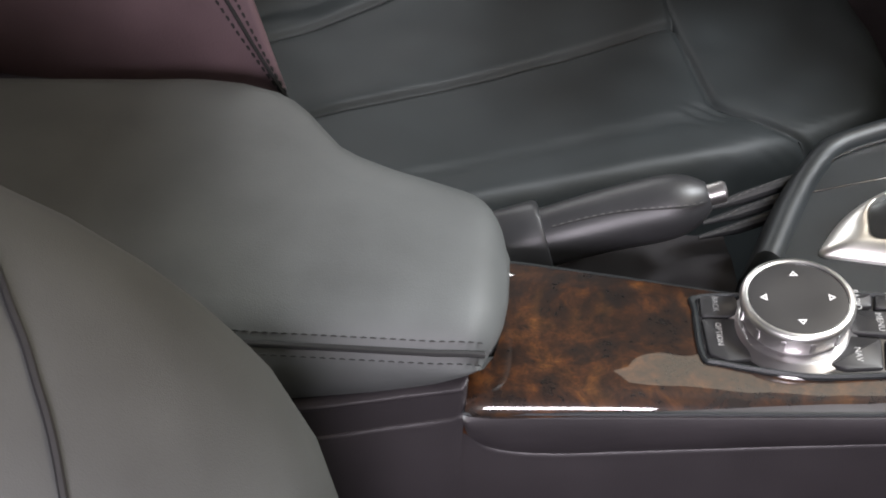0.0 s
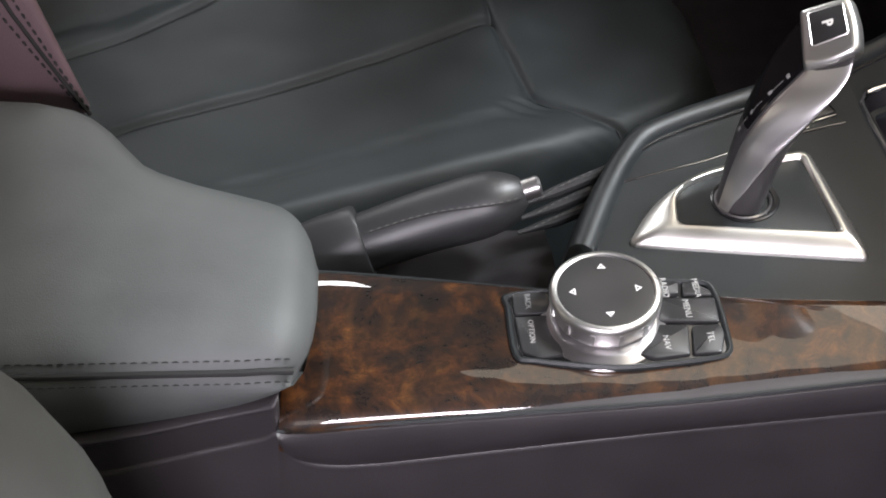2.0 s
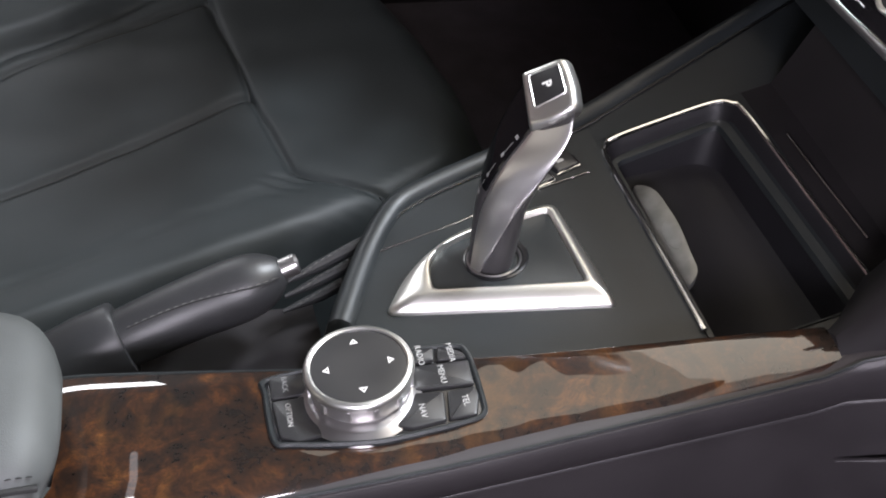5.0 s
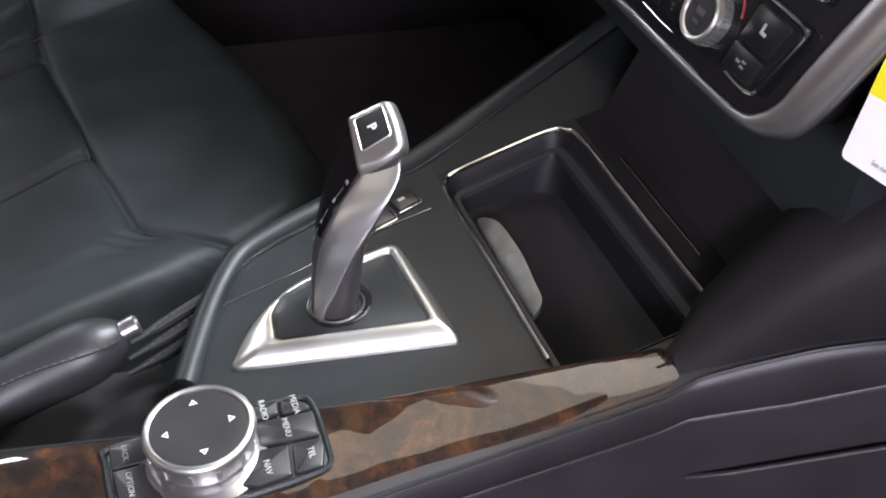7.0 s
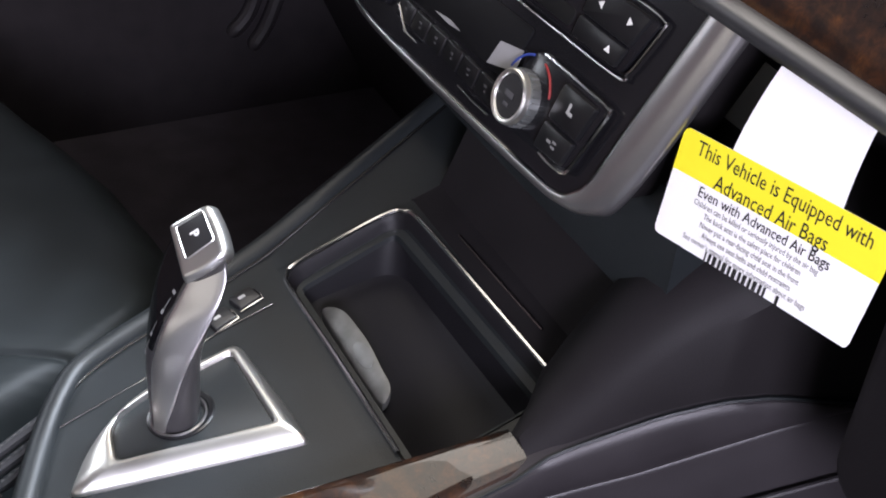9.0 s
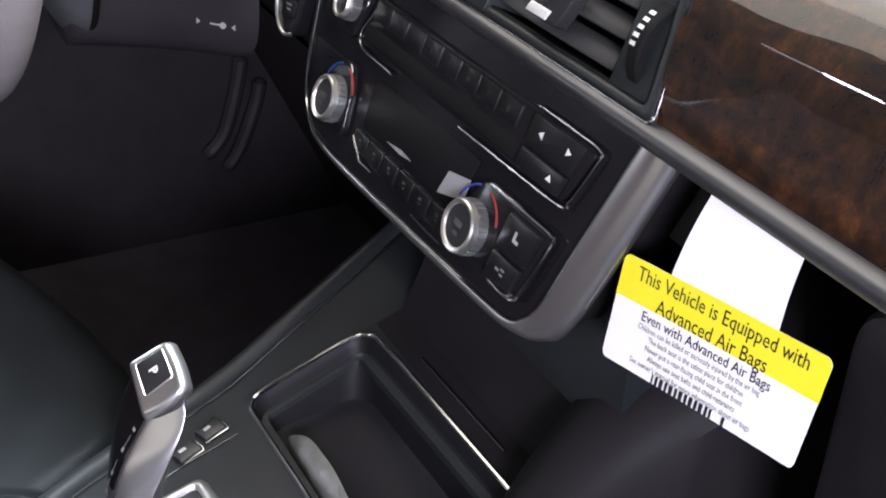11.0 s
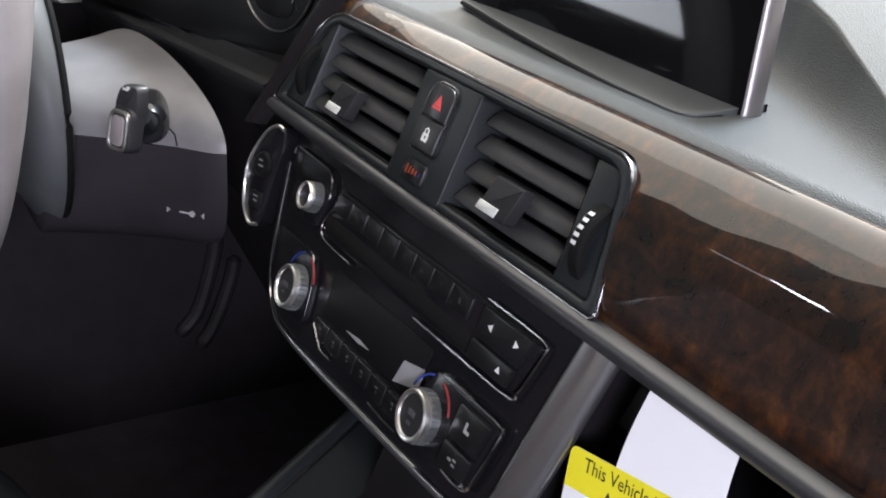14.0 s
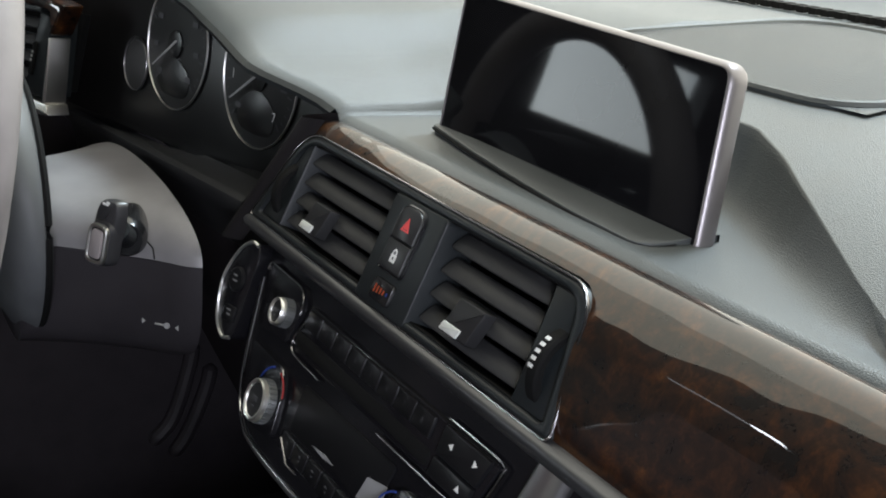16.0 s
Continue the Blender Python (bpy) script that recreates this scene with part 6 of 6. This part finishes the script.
# ---- instruments ----
def build_cluster():
    cl = thing("instrument_cluster", (0.50, 0.95, 0.62), "dark instrument cluster with chrome-ringed dials", "instrument cluster")
    m = basis((0.4985, 0.90, 0.680), (0.158, -0.987, 0), (0.097, 0.0155, 0.995))
    fr = on(m)
    part("face", prism(round_poly([(-0.34, -0.085), (0.150, -0.075), (0.172, 0.010), (0.085, 0.055), (-0.34, 0.06)], 0.012, 5), -0.02, -0.0015, fr, 0.001), GLASS_DIAL, cl, "matt black instrument face")
    # stepped shelf under the dials, falling slightly towards the door
    rows = []
    for y in steps(0.735, 1.36, 24):
        d = -0.082 * (y - 0.80)
        rows.append([Vector((x, y, z + d)) for x, z in ((0.520, 0.618), (0.492, 0.6145), (0.4885, 0.6165), (0.486, 0.6140), (0.462, 0.6150), (0.457, 0.6165), (0.4525, 0.6140), (0.4520, 0.6080), (0.470, 0.590), (0.476, 0.56))])
    part("lower_shelf", loft(rows, closed=False), SLAT, cl, "stepped black shelf under the dials", angle=50)
    rows = []
    for z in steps(0.598, 0.6905, 12):
        y, x = 0.748 - 0.52 * (z - 0.598), 0.463 + 0.40 * (z - 0.65)
        rows.append([Vector((x + dx, y + dy, z)) for dx, dy in ((0.004, -0.034), (-0.002, -0.028), (-0.006, -0.022), (-0.006, -0.018), (0.0, -0.015), (0.012, -0.0135), (0.035, -0.013))])
    part("side_cheek", loft(rows, closed=False), PLASTIC_ROUGH, cl, "", angle=70)
    for u, v, r, name in ((0.0527, 0.007, 0.0574, "rev_counter"), (-0.0932, 0.0105, 0.0574, "speedometer"), (-0.1725, -0.019, 0.0248, "fuel_gauge")):
        ds = part(name, lathe([(r, -0.001), (r, 0.0004), (0.0005, 0.0006)], fr, u, v, 56), GLASS_DIAL, cl, "black dial")
        part("ring", lathe([(r * 1.010, 0.0002), (r * 1.006, 0.0014), (r * 0.996, 0.0018), (r * 0.986, 0.0012), (r * 0.983, 0.0004)], fr, u, v, 64, False), SATIN if r > 0.05 else SATIN_DARK, ds, "thin bright ring")
        bm = bmesh.new()
        for k in range(0, 33):
            a = radians(225 - k * 270 / 32)
            c, s = math.cos(a), math.sin(a)
            r0, r1, w = r * (0.80 if k % 4 == 0 else 0.86), r * 0.91, r * 0.008
            prism([(u + r0 * c - w * s, v + r0 * s + w * c), (u + r0 * c + w * s, v + r0 * s - w * c), (u + r1 * c + w * s, v + r1 * s - w * c), (u + r1 * c - w * s, v + r1 * s + w * c)], 0.001, 0.0014, fr, 0, bm)
        part("ticks", bm, DIM_PRINT, ds, smooth=False)["kind"] = "stuff"
        if r > 0.05:
            for k in range(8):
                a = radians(225 - k * 270 / 7)
                if name == "rev_counter" and k in (1, 7):
                    letters("numeral", str(k), 0.011, m, u + r * 0.70 * math.cos(a), v + r * 0.70 * math.sin(a), 0.0016, WHITE, ds)
                else:
                    bars("numeral", [(u + r * 0.68 * math.cos(a), v + r * 0.68 * math.sin(a), 0.009, 0.0045)], 0.0014, fr, DIM_PRINT, ds)
            a = radians(212)
            c, s = math.cos(a), math.sin(a)
            part("needle", tube([fr(u - 0.1 * r * c, v - 0.1 * r * s, 0.004), fr(u + 0.78 * r * c, v + 0.78 * r * s, 0.004)], [0.0012, 0.0006], 6), GREY_PRINT, ds, "pale needle")
            part("needle_hub", lathe([(0.012, 0.0005), (0.012, 0.0022), (0.009, 0.0030), (0.0005, 0.0030)], fr, u, v, 24), GLASS_DIAL, ds)
            part("lower_window", prism(spline([(u - 0.022, v - 0.044), (u + 0.022, v - 0.044), (u + 0.027, v - 0.024), (u, v - 0.012), (u - 0.027, v - 0.024)], 4, True), 0.0004, 0.0012, fr, 0.0003), GLASS_DIAL, ds)


build_cluster()


def build_side_vent():
    sv = thing("driver_side_vent", (0.44, 1.30, 0.6), "black driver side air vent in a wood and metal surround", "air vent")
    m = basis((0.402, 1.130, 0.657), (0.4226, -0.9063, 0), (0.1, 0, 1))
    fr = on(m)
    part("back", prism([(-0.118, -0.036), (-0.020, -0.036), (-0.004, 0.042), (-0.112, 0.042)], -0.05, -0.042, fr, 0), RUBBER, sv, smooth=False)
    for k in range(5):
        v = 0.030 - k * 0.0165
        part("slat", loft([[fr(u + 0.16 * v, v + dv, dn) for dv, dn in ((0.004, -0.022), (0.0055, -0.006), (0.0030, -0.003), (-0.0035, -0.0015), (-0.0050, -0.005), (-0.004, -0.022))] for u in (-0.110, -0.022)]), SLAT, sv, angle=50)
    part("end_panel", prism(round_poly([(-0.0345, -0.0360), (-0.0040, -0.0390), (0.0030, 0.0395), (-0.0130, 0.0420)], [0.002, 0.003, 0.008, 0.002], 5), -0.03, 0.0020, fr, 0.0020), PLASTIC, sv, "black end panel")
    part("top_edge", prism([(-0.115, 0.040), (-0.012, 0.0415), (-0.010, 0.0470), (-0.115, 0.0470)], -0.03, 0.0025, fr, 0.0012), PLASTIC, sv)
    wheel = part("thumbwheel", prism(round_poly([(-0.0255, -0.0180), (-0.0195, -0.0190), (-0.0130, 0.0130), (-0.0185, 0.0140)], 0.002, 3), 0.0, 0.0050, fr, 0.0015), RUBBER, sv)
    bars("white_rib", [(-0.0205 + 0.0012 * k, -0.004 + 0.0040 * k, 0.0026, 0.0022) for k in range(3)], 0.0050, fr, GREY_PRINT, wheel)
    part("edge_strip", prism(round_poly([(-0.0035, -0.0430), (0.0020, -0.0425), (0.0052, 0.0190), (0.0030, 0.0200)], 0.0006, 2), -0.02, 0.0036, fr, 0.0010), SATIN, sv, "bright satin edge strip")
    part("foot_plate", prism(round_poly([(-0.100, -0.0330), (0.0044, -0.0435), (0.0085, -0.0535), (-0.098, -0.0600)], 0.0008, 2), -0.02, 0.0045, fr, 0.0012), SATIN, sv, "bright metal sill piece")
    part("wood_corner", prism(round_poly([(0.0035, 0.0215), (0.0075, 0.0235), (0.0225, 0.0520), (0.0040, 0.0560), (-0.040, 0.0600), (-0.040, 0.0480), (0.0010, 0.0445)], 0.003, 3), -0.02, 0.0030, fr, 0.0025), WOOD, sv, "burl walnut corner")


build_side_vent()


# ---- steering ----
def build_wheel():
    wh = thing("steering_wheel", (0.272, 0.842, 0.60), "dark leather steering wheel", "steering wheel")
    m = basis((0.272, 0.842, 0.655), (0, -1, 0), (0.168, 0, 1))
    fr = on(m)
    R = 0.167
    part("rim", tube([fr(R * math.cos(a), R * math.sin(a), 0.0) for a in steps(0, 2 * math.pi, 72)[:-1]], 0.019, 20, True), RIM, wh, "smooth leather rim, paled to stand for side light")
    part("hub", prism(spline([(-0.075, 0.02), (-0.05, 0.055), (0.05, 0.055), (0.075, 0.02), (0.055, -0.05), (0, -0.075), (-0.055, -0.05)], 5, True), -0.03, 0.03, fr, 0.012), PLASTIC_ROUGH, wh, "dark airbag hub")
    rows = []
    for x, z, r in ((0.289, 0.640, 0.030), (0.290, 0.638, 0.058), (0.296, 0.625, 0.080), (0.306, 0.608, 0.093), (0.318, 0.594, 0.1005), (0.328, 0.588, 0.1020), (0.330, 0.587, 0.1005)):
        rows.append([Vector((x, 0.888 + r * math.cos(a), z + r * math.sin(a))) for a in steps(0, 2 * math.pi, 48)[:-1]])
    part("back_cover", loft(rows), COVER, wh, "smooth dark cover behind the wheel", angle=60)
    part("cover_joint", tube([(0.3315, 0.888 + 0.0985 * math.cos(a), 0.587 + 0.0985 * math.sin(a)) for a in steps(0, 2 * math.pi, 64)[:-1]], 0.0034, 8, True), RUBBER, wh)
    for a in (8, 172, 270):
        c, s = math.cos(radians(a)), math.sin(radians(a))
        part("spoke", loft([[fr(r * c - w * s, r * s + w * c, n), fr(r * c + w * s, r * s - w * c, n), fr(r * c + w * s, r * s - w * c, n - 0.012), fr(r * c - w * s, r * s + w * c, n - 0.012)] for r, w, n in ((0.05, 0.028, 0.012), (0.12, 0.020, 0.008), (0.160, 0.026, 0.006))]), PLASTIC, wh)


build_wheel()


def build_column():
    col = thing("steering_column", (0.37, 0.86, 0.58), "dark grey steering column shroud", "steering column")
    def flank(x):
        return curve_at([(0.315, 0.826), (0.335, 0.816), (0.372, 0.785), (0.400, 0.757), (0.416, 0.736), (0.424, 0.733)], x)

    def section(x, upper):
        w = 0.89 - flank(x)
        up, down, zs = 0.040, 0.088, 0.574
        rows = []
        for a in steps(0, math.pi, 28):
            c, s = math.cos(a), math.sin(a)
            z = zs + up * s**0.85 if upper else zs - 0.0006 - down * abs(s) ** 0.5
            rows.append(Vector((x, 0.89 - w * math.copysign(abs(c) ** (1.0 if upper else 0.5), c), z)))
        return rows

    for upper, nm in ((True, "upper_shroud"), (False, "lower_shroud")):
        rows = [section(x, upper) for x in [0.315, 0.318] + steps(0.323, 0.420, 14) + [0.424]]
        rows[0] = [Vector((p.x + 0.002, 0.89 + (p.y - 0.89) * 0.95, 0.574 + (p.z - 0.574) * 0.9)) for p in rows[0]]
        part(nm, loft(rows), SHROUD if upper else SHROUD_LOW, col, "smooth plastic shroud, paled to stand for light from above" if upper else "grained lower shroud, darkened to stand for shade", angle=60)
    part("shroud_cut", tube([(0.3855, 0.7695, 0.5905), (0.3920, 0.7640, 0.5890), (0.3965, 0.7595, 0.5830), (0.3975, 0.7590, 0.5750)], 0.0006, 5), RUBBER, col)
    ks = on(basis((0.4035, 0.7560, 0.526), (0.646, -0.763, 0), (0, 0, 1)))
    mark("key_mark", disc(0.003, 0, 0.0023, 12), 0.0012, ks, GREY_PRINT, col, 0.0012)
    bars("key_mark", [(-0.003, 0, 0.008, 0.0010)], 0.0012, ks, GREY_PRINT, col, 0.0012)
    for u, sg in ((-0.0175, 1), (0.0125, -1)):
        mark("arrow_mark", [(u, 0.0020), (u, -0.0020), (u + 0.0024 * sg, 0)], 0.0012, ks, GREY_PRINT, col, 0.0012)
    st = thing("wiper_stalk", (0.353, 0.73, 0.6), "black column stalk with a silver-framed end", "stalk")
    fr = on(basis((0.3582, 0.7172, 0.6134), (0.35, -0.93, 0.0), (0.1, 0.05, 1)))
    tilt = 0.13

    def lean(poly):
        """Leans an outline a little towards the wheel at its foot."""
        return [(u + tilt * v, v) for u, v in poly]

    part("boss", tube([(0.392, 0.8000, 0.5930), (0.3790, 0.7600, 0.5940), (0.3775, 0.7545, 0.5941), (0.3755, 0.7505, 0.5942)], [0.0125, 0.0138, 0.0135, 0.0112], 32), PLASTIC_GLOSS, st, "round black boss")
    part("arm", tube([(0.377, 0.756, 0.594), (0.370, 0.737, 0.602), (0.364, 0.725, 0.610)], [0.0080, 0.0075, 0.0075], 18), PLASTIC, st)
    part("body", prism(lean(round_poly([(-0.0125, -0.0080), (0.0105, -0.0080), (0.0120, 0.0080), (0.0095, 0.0200), (-0.0085, 0.0190), (-0.0125, 0.0090)], [0.003, 0.003, 0.006, 0.005, 0.006, 0.006], 5)), -0.002, 0.0065, fr, 0.0030), STALK_BODY, st, "rounded dark grey end")
    part("end_block", prism(lean(rrect(0.0, -0.0095, 0.0225, 0.0310, 0.008, 6)), -0.001, 0.0090, fr, 0.0032), STALK_BODY, st)
    part("end_frame", ringed(lean(rrect(0.0, -0.0100, 0.0195, 0.0270, 0.0062, 6)), lean(rrect(0.0, -0.0100, 0.0146, 0.0218, 0.0048, 6)), 0.007, 0.0112, fr, 0.0008), SATIN, st, "satin silver frame")
    part("end_groove", ringed(lean(rrect(0.0, -0.0100, 0.0148, 0.0220, 0.0048, 6)), lean(rrect(0.0, -0.0100, 0.0130, 0.0200, 0.0044, 6)), 0.007, 0.0104, fr), RUBBER, st)
    part("end_face", prism(lean(rrect(0.0, -0.0100, 0.0130, 0.0200, 0.0044, 6)), 0.006, 0.0112, fr, 0.0008), STALK_FACE, st, "warm grey face")
    part("side_button", tube([fr(-0.0120, -0.0040, 0.0), fr(-0.0150, -0.0040, 0.0)], [0.0042, 0.0032], 14), STALK_BODY, st)
    bars("print", [(0.0005, 0.0165, 0.0060, 0.0016), (0.0030, 0.0178, 0.0034, 0.0016)], 0.0066, fr, WHITE, st)


build_column()


# ---- hang tag ----
def build_tag():
    tag = thing("airbag_hang_tag", (0.4456, 0.2888, 0.52), "yellow and white paper airbag hang tag under the dash", "tag")
    m = basis((0.4456, 0.2888, 0.5458), (0.2097, -0.977, 0.0376), (0.174, 0.0752, 0.982))
    fr0 = on(m)

    def fr(u, v, n=0.0):
        return fr0(u, v, n + 0.25 * u * u - 5.5 * max(0.0, v - 0.025) ** 2)

    def leaf(corner, n, name, mat, lab=""):
        """A thin bent sheet: rows of (v, left u, right u)."""
        bm = sheet(lambda v, k: fr(float(np.interp(v, [q[0] for q in corner], [q[1] for q in corner])) * (1 - k) + float(np.interp(v, [q[0] for q in corner], [q[2] for q in corner])) * k, v, n), sorted({q[0] for q in corner} | set(steps(corner[0][0], corner[-1][0], 12))), steps(0, 1, 16))
        return part(name, bm, mat, tag, lab)

    leaf([(-0.0240, -0.0470, 0.0455), (-0.0233, -0.0484, 0.0468), (-0.0212, -0.0492, 0.0476), (0.0212, -0.0488, 0.0502), (0.0230, -0.0480, 0.0494), (0.0240, -0.0464, 0.0478)], 0.0, "card", PAPER, "white paper card")
    leaf([(0.0240, -0.0252, 0.0262), (0.0600, -0.0208, 0.0250)], 0.0, "card_neck", PAPER, "white paper neck tucked under the trim")
    leaf([(0.0056, -0.0489, 0.0495), (0.0212, -0.0488, 0.0502), (0.0230, -0.0480, 0.0494), (0.0240, -0.0464, 0.0478)], 0.0003, "yellow_band", YELLOW, "yellow warning band")
    letters("print", "This Vehicle is Equipped with", 0.0090, m, 0.001, 0.0182, 0.0006, INK, tag, wide=0.775, fr=fr)
    letters("print", "Advanced Air Bags", 0.0090, m, -0.001, 0.0086, 0.0006, INK, tag, wide=0.79, fr=fr)
    letters("print", "Even with Advanced Air Bags", 0.0064, m, -0.002, 0.0018, 0.0006, INK, tag, wide=0.84, fr=fr)
    for i, words in enumerate(("Children can be killed or seriously injured by the air bag", "The back seat is the safest place for children", "Never put a rear-facing child seat in the front", "Always use seat belts and child restraints", "See owner's manual for more information about air bags")):
        letters("print", words, 0.0036, m, -0.004, -0.0028 - 0.0039 * i, 0.0006, GREY_INK, tag, wide=0.74, fr=fr)
    for k in range(18):
        bars("bar_line", [(-0.0215 + 0.0017 * k + 0.0004 * ((k * 7) % 3), -0.0218, 0.0006 + 0.0003 * ((k * 5) % 3), 0.0042)], 0.0004, fr, INK, tag)
    bars("bar_line", [(0.0145, -0.0218, 0.0012, 0.0038)], 0.0004, fr, INK, tag)


build_tag()
